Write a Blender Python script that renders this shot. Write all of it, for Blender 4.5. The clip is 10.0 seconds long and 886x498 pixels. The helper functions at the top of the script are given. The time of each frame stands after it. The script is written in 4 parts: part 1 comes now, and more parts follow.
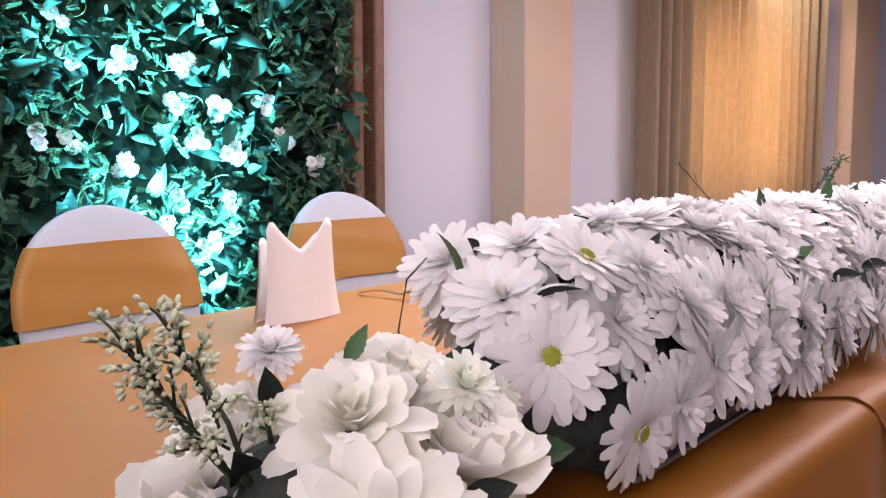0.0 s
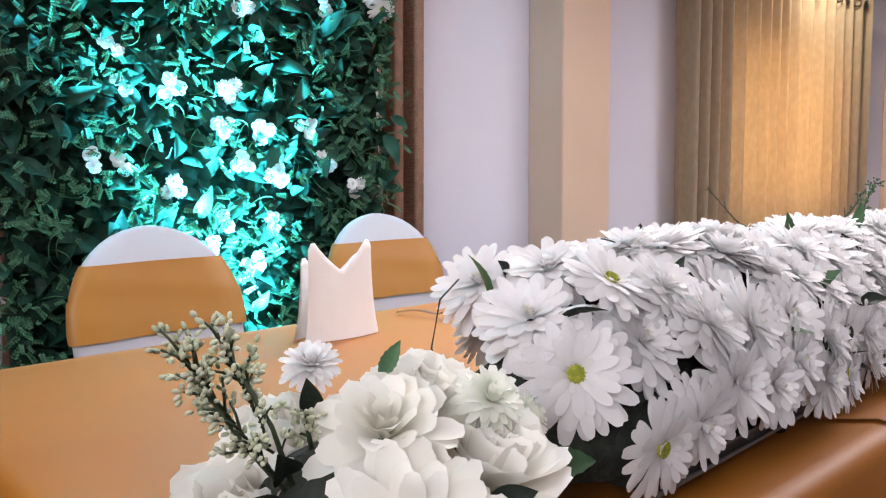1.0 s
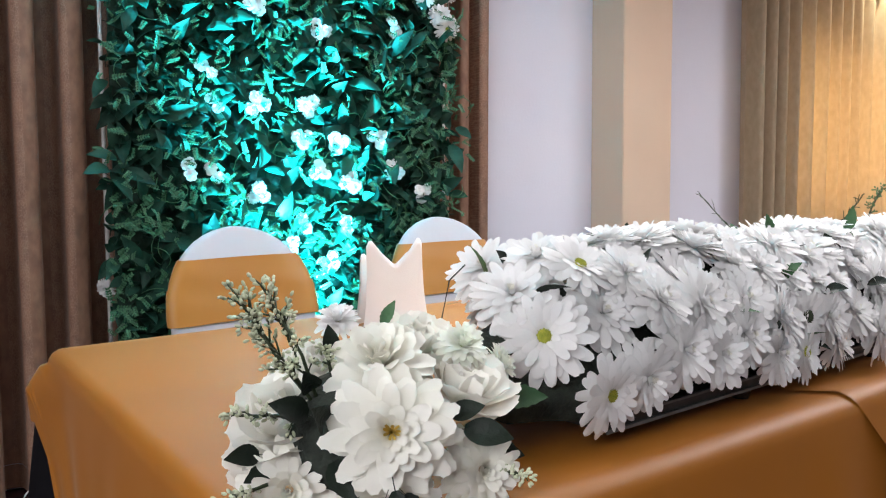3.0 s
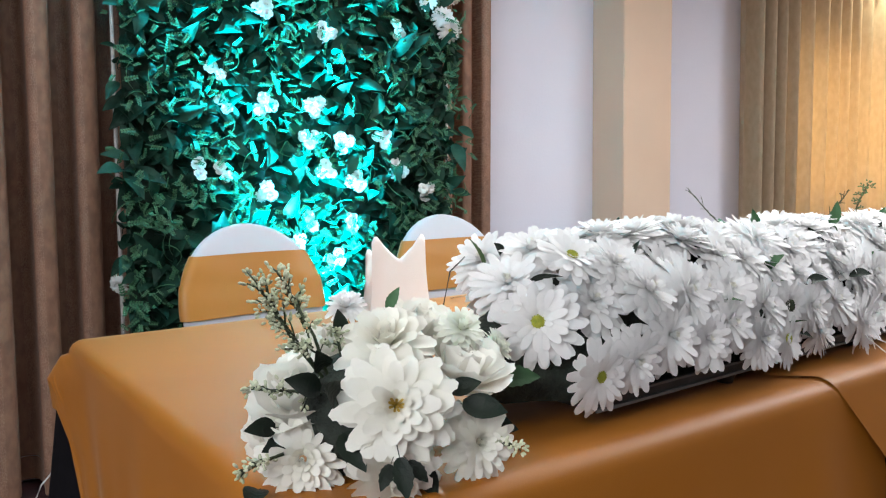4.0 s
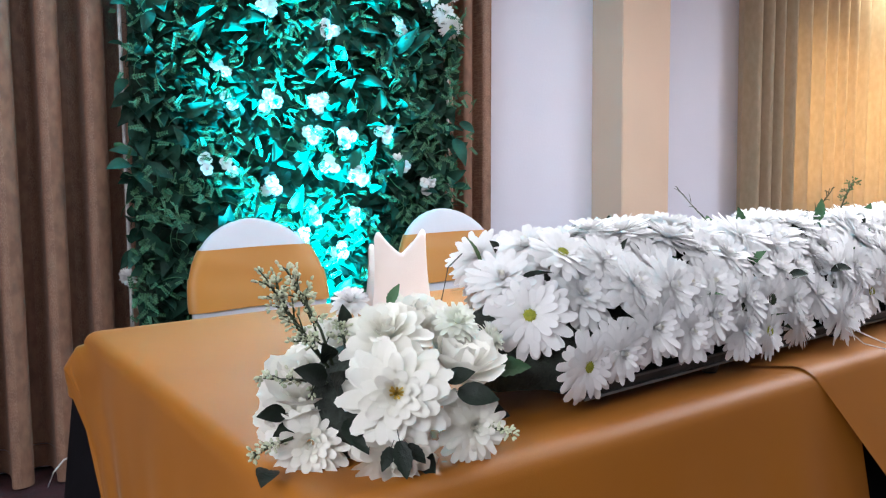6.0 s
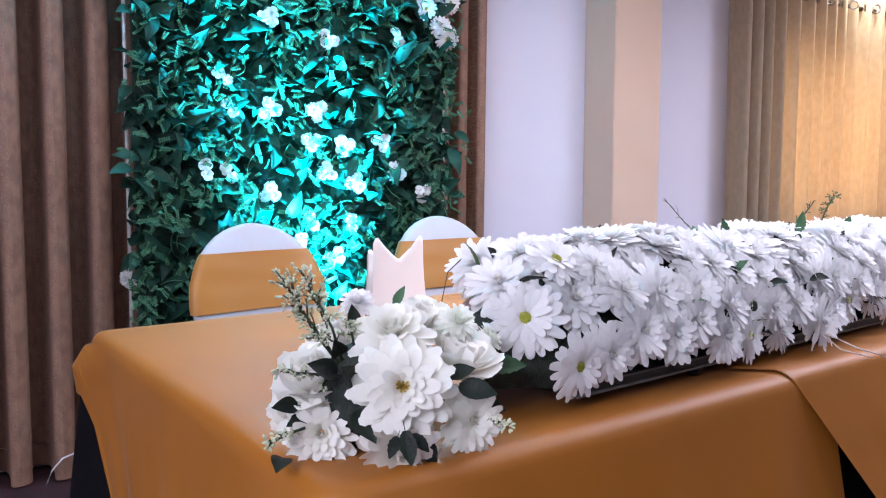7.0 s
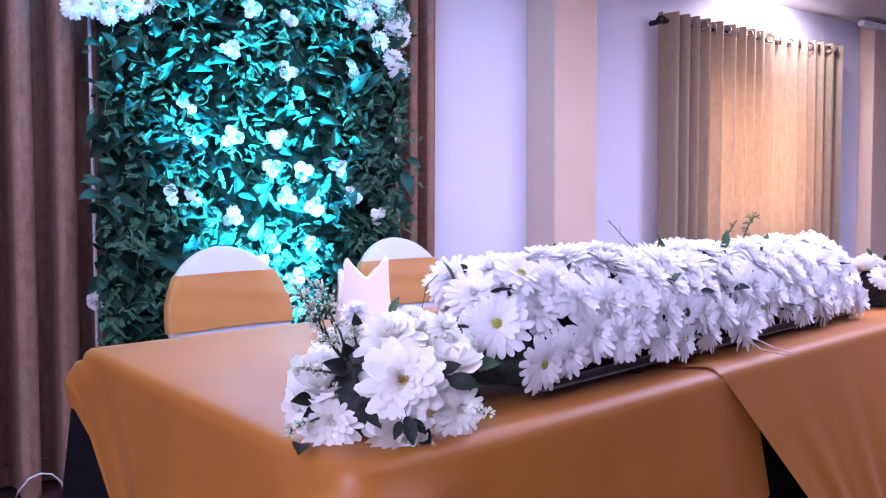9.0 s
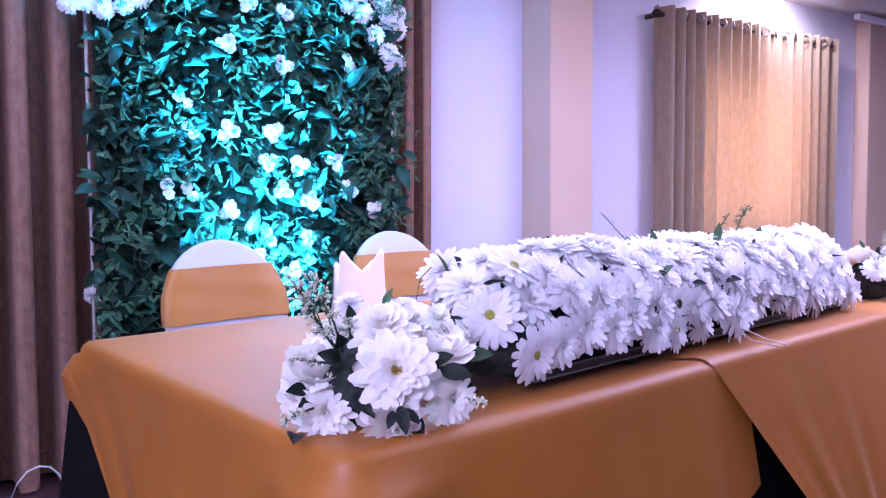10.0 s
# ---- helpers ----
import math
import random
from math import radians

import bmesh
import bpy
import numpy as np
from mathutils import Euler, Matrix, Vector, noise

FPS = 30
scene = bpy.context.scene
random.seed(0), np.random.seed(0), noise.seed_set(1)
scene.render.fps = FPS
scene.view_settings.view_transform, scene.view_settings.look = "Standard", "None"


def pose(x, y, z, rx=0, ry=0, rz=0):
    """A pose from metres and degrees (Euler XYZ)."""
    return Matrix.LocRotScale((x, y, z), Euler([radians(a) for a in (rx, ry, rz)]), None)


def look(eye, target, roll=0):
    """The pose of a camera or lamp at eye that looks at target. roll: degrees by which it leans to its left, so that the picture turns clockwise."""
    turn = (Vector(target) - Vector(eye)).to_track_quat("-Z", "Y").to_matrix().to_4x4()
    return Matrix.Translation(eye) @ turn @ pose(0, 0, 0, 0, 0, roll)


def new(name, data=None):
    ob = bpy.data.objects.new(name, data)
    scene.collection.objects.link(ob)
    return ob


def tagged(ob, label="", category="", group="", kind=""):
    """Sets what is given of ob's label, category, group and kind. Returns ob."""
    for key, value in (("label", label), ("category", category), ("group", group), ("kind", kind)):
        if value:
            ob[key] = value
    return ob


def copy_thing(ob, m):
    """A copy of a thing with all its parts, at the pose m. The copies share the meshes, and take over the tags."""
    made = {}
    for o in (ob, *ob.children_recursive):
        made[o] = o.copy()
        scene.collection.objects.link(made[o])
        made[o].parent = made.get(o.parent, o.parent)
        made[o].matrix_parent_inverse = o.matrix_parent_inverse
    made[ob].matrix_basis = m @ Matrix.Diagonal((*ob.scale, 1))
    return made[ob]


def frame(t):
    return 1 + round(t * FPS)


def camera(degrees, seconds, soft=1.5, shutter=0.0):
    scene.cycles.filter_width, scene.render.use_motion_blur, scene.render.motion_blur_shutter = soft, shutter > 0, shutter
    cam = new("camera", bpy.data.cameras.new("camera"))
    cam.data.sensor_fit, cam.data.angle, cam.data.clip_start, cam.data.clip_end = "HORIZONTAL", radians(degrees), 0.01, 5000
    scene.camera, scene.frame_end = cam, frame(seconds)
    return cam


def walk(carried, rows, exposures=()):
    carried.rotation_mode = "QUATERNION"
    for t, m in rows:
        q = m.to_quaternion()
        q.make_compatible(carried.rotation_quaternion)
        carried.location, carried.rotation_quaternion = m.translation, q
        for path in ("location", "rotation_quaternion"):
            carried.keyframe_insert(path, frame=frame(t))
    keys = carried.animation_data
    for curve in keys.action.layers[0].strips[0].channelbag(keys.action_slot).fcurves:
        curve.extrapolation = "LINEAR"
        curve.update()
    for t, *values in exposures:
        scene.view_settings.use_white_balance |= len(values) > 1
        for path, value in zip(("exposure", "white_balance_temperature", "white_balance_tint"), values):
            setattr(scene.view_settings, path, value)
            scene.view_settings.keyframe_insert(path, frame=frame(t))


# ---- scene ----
cam = camera(57.9, 10.0, soft=1.2)
PATH = [
    (0, (0.204, -0.431, 1.056), (1.442, 1.125, 0.845), -0.4),
    (0.5, (0.187, -0.447, 1.057), (1.404, 1.127, 0.857), -0.1),
    (1, (0.184, -0.47, 1.062), (1.346, 1.149, 0.902), -0.3),
    (1.5, (0.174, -0.542, 1.07), (1.247, 1.139, 0.917), 0.1),
    (2, (0.171, -0.603, 1.068), (1.185, 1.114, 0.907), -0.5),
    (2.5, (0.155, -0.664, 1.064), (1.146, 1.066, 0.917), -0.5),
    (4, (0.104, -0.78, 1.056), (1.078, 0.961, 0.911), -0.5),
    (4.5, (0.095, -0.804, 1.061), (1.063, 0.936, 0.878), -0.6),
    (5, (0.092, -0.825, 1.069), (1.06, 0.914, 0.877), -0.8),
    (5.5, (0.084, -0.832, 1.071), (1.047, 0.911, 0.888), -0.8),
    (7, (0.03, -0.894, 1.074), (1.019, 0.839, 0.924), 0.2),
    (7.5, (-0.028, -0.941, 1.076), (1.004, 0.761, 0.885), -0.4),
    (8, (-0.074, -0.982, 1.076), (1.018, 0.686, 0.918), 0.1),
    (8.5, (-0.105, -1.01, 1.081), (1.022, 0.639, 0.973), 0.3),
    (9, (-0.127, -1.017, 1.08), (0.995, 0.636, 0.983), -0.2),
    (9.5, (-0.139, -1.026, 1.079), (0.968, 0.636, 0.969), -0.1),
    (10, (-0.129, -1.033, 1.078), (0.997, 0.616, 0.966), -0.3),
]
walk(cam, [(t, look(eye, target, roll)) for t, eye, target, roll in PATH],
     [(0.0, -0.18, 7000, 24), (1.0, -0.12, 6650, 10), (2.5, -0.04, 6500, 3), (4.0, 0.02, 6400, -2), (5.5, 0.06, 6250, -1), (7.0, 0.10, 5750, 14), (8.5, 0.16, 5300, 34), (10.0, 0.22, 5050, 50)])

# ---- world, lamps ----
world = bpy.data.worlds.new("world")
scene.world = world
world.use_nodes = True
world.node_tree.nodes["Background"].inputs[0].default_value = (0.75, 0.8, 1.0, 1)
world.node_tree.nodes["Background"].inputs[1].default_value = 0.2
scene.view_settings.exposure = 0.0


def area(name, place, target, sx, sy, watts, colour):
    lamp = bpy.data.lights.new(name, "AREA")
    lamp.shape, lamp.size, lamp.size_y, lamp.energy, lamp.color = "RECTANGLE", sx, sy, watts, colour
    ob = new(name, lamp)
    ob.matrix_world = look(place, target)
    return ob


def spot(name, place, target, watts, colour, angle, blend, size):
    lamp = bpy.data.lights.new(name, "SPOT")
    lamp.energy, lamp.color, lamp.spot_size, lamp.spot_blend, lamp.shadow_soft_size = watts, colour, radians(angle), blend, size
    ob = new(name, lamp)
    ob.matrix_world = look(place, target)
    return ob


# area lamps added as unseen fill below the ceiling, over table and hall behind
area("fill_table", (2.3, 0.55, 2.53), (2.35, 0.6, 0), 1.2, 0.8, 30, (0.98, 0.90, 0.97))
area("fill_end", (0.45, 1.0, 2.53), (0.45, 1.02, 0), 1.1, 0.9, 14, (0.98, 0.93, 1.0))
area("fill_hall", (-1.7, -1.4, 2.53), (-0.4, -0.35, 0), 2.4, 2.4, 215, (0.97, 0.92, 1.0))
area("fill_front", (0.75, -0.75, 2.53), (0.75, -0.72, 0), 2.2, 1.4, 5, (0.99, 0.95, 1.0))
spot("downlight_table_lamp", (2.1, 1.65, 2.53), (1.35, 0.2, 0.8), 235, (1.0, 0.95, 0.98), 72, 0.6, 0.09)
area("fill_east", (4.0, -0.35, 2.53), (4.0, -0.3, 0), 1.6, 1.2, 105, (0.97, 0.92, 1.0))
spot("downlight_lamp", (4.95, 2.08, 2.535), (4.98, 2.45, 1.9), 62, (1.0, 0.90, 0.72), 160, 0.5, 0.06)
# colour-changing uplight on the floor before the flower wall
spot("uplight_lamp", (1.20, 1.93, 0.17), (1.10, 2.20, 1.50), 12500, (0.06, 0.58, 0.90), 46, 1.0, 0.07)
# daylight behind the far curtain
area("window_sky", (4.95, 2.66, 1.35), (4.95, 0, 1.35), 1.1, 1.1, 180, (1.0, 0.92, 0.68))

# ---- materials ----


def nodes_of(name):
    m = bpy.data.materials.new(name)
    m.use_nodes = True
    t = m.node_tree
    return m, t, t.nodes["Principled BSDF"]


def mat(name, c1, c2=None, scale=20.0, rough=0.6, bump=0.0, bump_scale=None, metal=0.0, sheen=0.0, trans=0.0,
        stretch=(1, 1, 1), rand=0.0, spec=0.5, fine=0.0, fine_scale=300.0):
    """Two-tone noise material with relief; trans: share of light let through; rand: variation from object to object."""
    m, t, b = nodes_of(name)
    c2 = c2 or tuple(0.8 * v for v in c1)
    tc = t.nodes.new("ShaderNodeTexCoord")
    mp = t.nodes.new("ShaderNodeMapping")
    mp.inputs["Scale"].default_value = stretch
    t.links.new(tc.outputs["Object"], mp.inputs["Vector"])
    n = t.nodes.new("ShaderNodeTexNoise")
    n.inputs["Scale"].default_value, n.inputs["Detail"].default_value = scale, 5
    t.links.new(mp.outputs[0], n.inputs["Vector"])
    ramp = t.nodes.new("ShaderNodeValToRGB")
    ramp.color_ramp.elements[0].position, ramp.color_ramp.elements[1].position = 0.35, 0.65
    ramp.color_ramp.elements[0].color, ramp.color_ramp.elements[1].color = (*c2, 1), (*c1, 1)
    t.links.new(n.outputs[0], ramp.inputs[0])
    colour = ramp.outputs[0]
    if rand:
        oi = t.nodes.new("ShaderNodeObjectInfo")
        geo = t.nodes.new("ShaderNodeNewGeometry")
        add = t.nodes.new("ShaderNodeMath")
        t.links.new(oi.outputs["Random"], add.inputs[0])
        t.links.new(geo.outputs["Random Per Island"], add.inputs[1])
        mr = t.nodes.new("ShaderNodeMapRange")
        mr.inputs[2].default_value = 2.0
        mr.inputs["From Max"].default_value = 2.0
        mr.inputs["To Min"].default_value, mr.inputs["To Max"].default_value = 1 - rand, 1 + rand
        t.links.new(add.outputs[0], mr.inputs[0])
        hsv = t.nodes.new("ShaderNodeHueSaturation")
        t.links.new(mr.outputs[0], hsv.inputs["Value"])
        t.links.new(colour, hsv.inputs["Color"])
        colour = hsv.outputs[0]
    t.links.new(colour, b.inputs["Base Color"])
    b.inputs["Roughness"].default_value, b.inputs["Metallic"].default_value = rough, metal
    b.inputs["Specular IOR Level"].default_value = spec
    b.inputs["Sheen Weight"].default_value = sheen
    if bump:
        n2 = t.nodes.new("ShaderNodeTexNoise")
        n2.inputs["Scale"].default_value, n2.inputs["Detail"].default_value = bump_scale or scale * 4, 6
        t.links.new(mp.outputs[0], n2.inputs["Vector"])
        bp = t.nodes.new("ShaderNodeBump")
        bp.inputs["Strength"].default_value, bp.inputs["Distance"].default_value = bump, 0.01
        t.links.new(n2.outputs[0], bp.inputs["Height"])
        t.links.new(bp.outputs[0], b.inputs["Normal"])
    if trans:
        tr = t.nodes.new("ShaderNodeBsdfTranslucent")
        t.links.new(colour, tr.inputs[0])
        mix = t.nodes.new("ShaderNodeMixShader")
        mix.inputs[0].default_value = trans
        t.links.new(b.outputs[0], mix.inputs[1])
        t.links.new(tr.outputs[0], mix.inputs[2])
        t.links.new(mix.outputs[0], t.nodes["Material Output"].inputs[0])
    return m


WHITE_WALL = mat("white_wall_paint", (0.72, 0.71, 0.80), (0.68, 0.67, 0.76), 1.5, 0.7, 0.08, 90)
BEIGE_WALL = mat("beige_wall_paint", (0.66, 0.49, 0.36), (0.61, 0.45, 0.33), 1.5, 0.7, 0.08, 90)
CEILING = mat("ceiling_paint", (0.55, 0.53, 0.53), (0.5, 0.48, 0.48), 1.2, 0.8, 0.05, 60)
CARPET = mat("maroon_carpet", (0.055, 0.012, 0.016), (0.03, 0.008, 0.010), 14, 0.95, 0.6, 400)
CLOTH = mat("mustard_satin_cloth", (0.37, 0.131, 0.008), (0.33, 0.113, 0.006), 3.0, 0.50, 0.06, 500, sheen=0.32, spec=0.5)
CLOTH.node_tree.nodes["Principled BSDF"].inputs["Sheen Roughness"].default_value = 0.2
SASH = mat("mustard_chair_sash", (0.46, 0.205, 0.035), (0.42, 0.185, 0.031), 3.0, 0.42, 0.10, 400, sheen=0.12)
COVER = mat("white_chair_cover", (0.54, 0.54, 0.58), (0.50, 0.50, 0.54), 4.0, 0.75, 0.12, 25, sheen=0.2)
NAPKIN = mat("white_paper_napkin", (0.84, 0.83, 0.82), (0.80, 0.79, 0.78), 8, 0.85, 0.15, 350)
BLACK = mat("black_underskirt", (0.008, 0.007, 0.009), (0.004, 0.004, 0.005), 6, 0.9, 0.1, 200, spec=0.1)
PETAL = mat("white_silk_petal", (0.90, 0.895, 0.89), (0.87, 0.865, 0.86), 2.5, 0.65, 0.015, 9, trans=0.26, rand=0.04)
CREAM = mat("cream_silk_petal", (0.90, 0.888, 0.825), (0.88, 0.868, 0.79), 2.5, 0.65, 0.015, 9, trans=0.26, rand=0.04)
MINT = mat("greenish_white_petal", (0.91, 0.925, 0.87), (0.88, 0.91, 0.80), 2.5, 0.65, 0.015, 9, trans=0.25, rand=0.04)
ROSE = mat("ivory_rose_petal", (0.90, 0.888, 0.835), (0.88, 0.865, 0.80), 2.5, 0.6, 0.012, 7, trans=0.28, rand=0.03)
YELLOW = mat("yellow_green_flower_centre", (0.48, 0.46, 0.07), (0.30, 0.34, 0.04), 9, 0.8, 0.03, 30)
OCHRE = mat("ochre_stamens", (0.62, 0.46, 0.10), (0.50, 0.34, 0.06), 9, 0.7, 0.03, 30)
DARKEYE = mat("dark_flower_eye", (0.05, 0.07, 0.03), (0.02, 0.03, 0.015), 9, 0.8, 0.03, 30)
LEAF = mat("dark_artificial_leaf", (0.013, 0.022, 0.014), (0.008, 0.013, 0.009), 30, 0.55, 0.25, 120, trans=0.1, rand=0.35, spec=0.3)
GREEN_LEAF = mat("green_artificial_leaf", (0.06, 0.14, 0.06), (0.035, 0.09, 0.04), 30, 0.5, 0.2, 120, trans=0.12, rand=0.25)
WALL_LEAF = mat("hedge_leaf", (0.030, 0.100, 0.066), (0.014, 0.054, 0.036), 22, 0.55, 0.2, 120, trans=0.42, rand=0.45, spec=0.28)
SPRIG = mat("hedge_sprig", (0.085, 0.24, 0.12), (0.05, 0.16, 0.08), 40, 0.5, 0.1, 120, trans=0.25, rand=0.35)
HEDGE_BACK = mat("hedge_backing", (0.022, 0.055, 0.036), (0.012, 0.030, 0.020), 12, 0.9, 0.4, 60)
BUD = mat("pale_green_bud", (0.62, 0.64, 0.48), (0.45, 0.50, 0.33), 60, 0.6, 0.1, 300, rand=0.15)
STEM = mat("dark_green_stem", (0.045, 0.065, 0.03), (0.03, 0.045, 0.02), 60, 0.6, 0.2, 300)
MOSS = mat("dark_floral_foam", (0.035, 0.045, 0.035), (0.012, 0.016, 0.012), 35, 0.95, 0.9, 110)
TRAY = mat("dark_plastic_tray", (0.022, 0.026, 0.023), (0.008, 0.010, 0.009), 25, 0.5, 0.2, 60)
TRAY_RIM = mat("clear_plastic_rim", (0.12, 0.125, 0.125), (0.08, 0.085, 0.085), 40, 0.45, 0.1, 60)
STEEL = mat("dull_steel", (0.35, 0.32, 0.30), (0.22, 0.20, 0.19), 60, 0.32, 0.05, 200, metal=1.0)
DARK_METAL = mat("dark_bronze_metal", (0.04, 0.03, 0.025), (0.025, 0.02, 0.017), 60, 0.4, metal=0.6)
ROD = mat("white_tube", (0.62, 0.60, 0.58), (0.45, 0.43, 0.42), 40, 0.5)
WIRE = mat("white_cable", (0.75, 0.73, 0.72), None, 40, 0.5)
BLACK_PLASTIC = mat("black_plastic", (0.012, 0.012, 0.013), (0.02, 0.02, 0.021), 40, 0.45, 0.1, 200)


def curtain_material(name, c1, c2, pale, trans):
    """Woven damask: vertical motif bands, fine streaks along the cloth."""
    m = mat(name, c1, c2, 26, 0.6, 0.15, 350, sheen=0.05, stretch=(1.6, 1.6, 0.8), trans=trans)
    t = m.node_tree
    b = t.nodes["Principled BSDF"]
    base = b.inputs["Base Color"].links[0].from_socket
    tc = t.nodes.new("ShaderNodeTexCoord")
    mp = t.nodes.new("ShaderNodeMapping")
    mp.inputs["Scale"].default_value = (105, 1, 55)
    t.links.new(tc.outputs["Object"], mp.inputs["Vector"])
    v = t.nodes.new("ShaderNodeTexVoronoi")
    v.feature, v.inputs["Scale"].default_value = "DISTANCE_TO_EDGE", 1.6
    t.links.new(mp.outputs[0], v.inputs["Vector"])
    lt = t.nodes.new("ShaderNodeMath")
    lt.operation, lt.inputs[1].default_value = "LESS_THAN", 0.07
    t.links.new(v.outputs["Distance"], lt.inputs[0])
    w = t.nodes.new("ShaderNodeTexWave")
    w.bands_direction, w.inputs["Scale"].default_value, w.inputs["Distortion"].default_value = "X", 2.2, 0.0
    t.links.new(tc.outputs["Object"], w.inputs["Vector"])
    band = t.nodes.new("ShaderNodeMath")
    band.operation, band.inputs[1].default_value = "GREATER_THAN", 0.55
    t.links.new(w.outputs["Fac"], band.inputs[0])
    mul = t.nodes.new("ShaderNodeMath")
    mul.operation = "MULTIPLY"
    t.links.new(lt.outputs[0], mul.inputs[0])
    t.links.new(band.outputs[0], mul.inputs[1])
    soft = t.nodes.new("ShaderNodeMath")
    soft.operation, soft.inputs[1].default_value = "MULTIPLY", 0.32
    t.links.new(mul.outputs[0], soft.inputs[0])
    mx = t.nodes.new("ShaderNodeMixRGB")
    t.links.new(soft.outputs[0], mx.inputs[0])
    t.links.new(base, mx.inputs[1])
    mx.inputs[2].default_value = (*pale, 1)
    t.links.new(mx.outputs[0], b.inputs["Base Color"])
    return m


DRAPE = curtain_material("taupe_damask", (0.27, 0.145, 0.092), (0.19, 0.098, 0.062), (0.44, 0.30, 0.22), 0.0)
CURTAIN = curtain_material("gold_taupe_curtain", (0.47, 0.355, 0.235), (0.42, 0.315, 0.20), (0.5, 0.39, 0.24), 0.35)

# ---- mesh helpers ----


def part(name, bm, material, parent=None, label="", smooth=True, m=None):
    me = bpy.data.meshes.new(name)
    bm.to_mesh(me)
    bm.free()
    me.materials.append(material)
    if smooth:
        me.polygons.foreach_set("use_smooth", [True] * len(me.polygons))
    return place(name, me, parent, label, m)


def place(name, me, parent=None, label="", m=None):
    ob = new(name, me)
    if parent:
        ob.parent = parent
    if m is not None:
        ob.matrix_basis = m
    if label:
        tagged(ob, label)
    return ob


def thing(name, label, category, m=None, group="", kind=""):
    ob = new(name)
    ob.empty_display_size = 0.05
    if m is not None:
        ob.matrix_basis = m
    return tagged(ob, label, category, group, kind)


def grid_faces(bm, rows, closed=False):
    """Rows of coordinates into a quad sheet."""
    vs = [[bm.verts.new(p) for p in r] for r in rows]
    n = len(vs[0])
    for a, b in zip(vs, vs[1:]):
        for i in range(n if closed else n - 1):
            j = (i + 1) % n
            bm.faces.new((a[i], a[j], b[j], b[i]))
    return vs


def box(bm, x0, x1, y0, y1, z0, z1, bevel=0.0):
    r = bmesh.ops.create_cube(bm, size=1.0, matrix=Matrix.LocRotScale(
        ((x0 + x1) / 2, (y0 + y1) / 2, (z0 + z1) / 2), None, (x1 - x0, y1 - y0, z1 - z0)))
    if bevel:
        edges = {e for v in r["verts"] for e in v.link_edges}
        bmesh.ops.bevel(bm, geom=list(edges), offset=bevel, segments=2, affect="EDGES")
    return bm


def tube(bm, points, radius, sides=6, tip=None):
    """A bent rod through the points, closed at both ends."""
    pts = [Vector(p) for p in points]
    rings = []
    for i, p in enumerate(pts):
        d = (pts[min(i + 1, len(pts) - 1)] - pts[max(i - 1, 0)]).normalized()
        side = d.cross(Vector((0, 0, 1)) if abs(d.z) < 0.9 else Vector((1, 0, 0))).normalized()
        up = side.cross(d)
        r = radius if tip is None else radius + (tip - radius) * i / (len(pts) - 1)
        rings.append([p + r * (math.cos(a) * side + math.sin(a) * up) for a in (2 * math.pi * k / sides for k in range(sides))])
    vs = grid_faces(bm, rings, True)
    bm.faces.new(vs[0][::-1])
    bm.faces.new(vs[-1])


def blob(bm, c, rx, ry, rz, axis=None, seg=6, rings=4):
    m = Matrix.Translation(c) @ (Vector((0, 0, 1)).rotation_difference(Vector(axis)).to_matrix().to_4x4() if axis else Matrix()) @ Matrix.Diagonal((rx, ry, rz, 1))
    bmesh.ops.create_uvsphere(bm, u_segments=seg, v_segments=rings, radius=1, matrix=m)


def facing(place_, normal, spin=0.0, scale=1.0):
    """A pose whose z axis looks along normal."""
    q = Vector((0, 0, 1)).rotation_difference(Vector(normal).normalized())
    return Matrix.Translation(place_) @ q.to_matrix().to_4x4() @ Matrix.Rotation(spin, 4, "Z") @ Matrix.Scale(scale, 4)


# ---- room ----
WALL_Y, CEIL = 2.5, 2.565
X0, X1, Y0 = -3.4, 9.2, -5.2

floor = tagged(part("floor", box(bmesh.new(), X0, X1, Y0, WALL_Y, -0.12, 0.0), CARPET, smooth=False),
               "dark maroon carpet floor of the banquet hall", "floor", kind="structure")
tagged(part("ceiling", box(bmesh.new(), X0, X1, Y0, WALL_Y + 0.2, CEIL, CEIL + 0.12), CEILING, smooth=False),
       "pale grey painted ceiling", "ceiling", kind="structure")
wall_bm = bmesh.new()
WX0, WX1, WZ0, WZ1 = 4.35, 5.55, 0.85, 1.95
for a in ((X0, WX0, -0.12, CEIL), (WX1, X1, -0.12, CEIL), (WX0, WX1, -0.12, WZ0), (WX0, WX1, WZ1, CEIL)):
    box(wall_bm, a[0], a[1], WALL_Y, WALL_Y + 0.2, a[2], a[3])
wall_north = tagged(part("wall_north", wall_bm, WHITE_WALL, smooth=False), "white painted wall with a curtained window", "wall", kind="structure")
for nm, a in (("wall_west", (X0 - 0.2, X0, Y0, WALL_Y)), ("wall_east", (X1, X1 + 0.2, Y0, WALL_Y)), ("wall_south", (X0, X1, Y0 - 0.2, Y0))):
    tagged(part(nm, box(bmesh.new(), *a, -0.12, CEIL), WHITE_WALL, smooth=False), "plain white painted wall of the hall", "wall", kind="structure")
for x0, x1, d in ((2.832, 3.152, 0.24), (6.335, 6.70, 0.12)):
    pil = part("pilaster", box(bmesh.new(), x0, x1, WALL_Y - d, WALL_Y - 0.002, 0.0, CEIL - 0.002, 0.004), BEIGE_WALL, smooth=False)
    tagged(pil, "beige painted wall pilaster on the white wall", "pilaster", "wall pilasters", "structure")
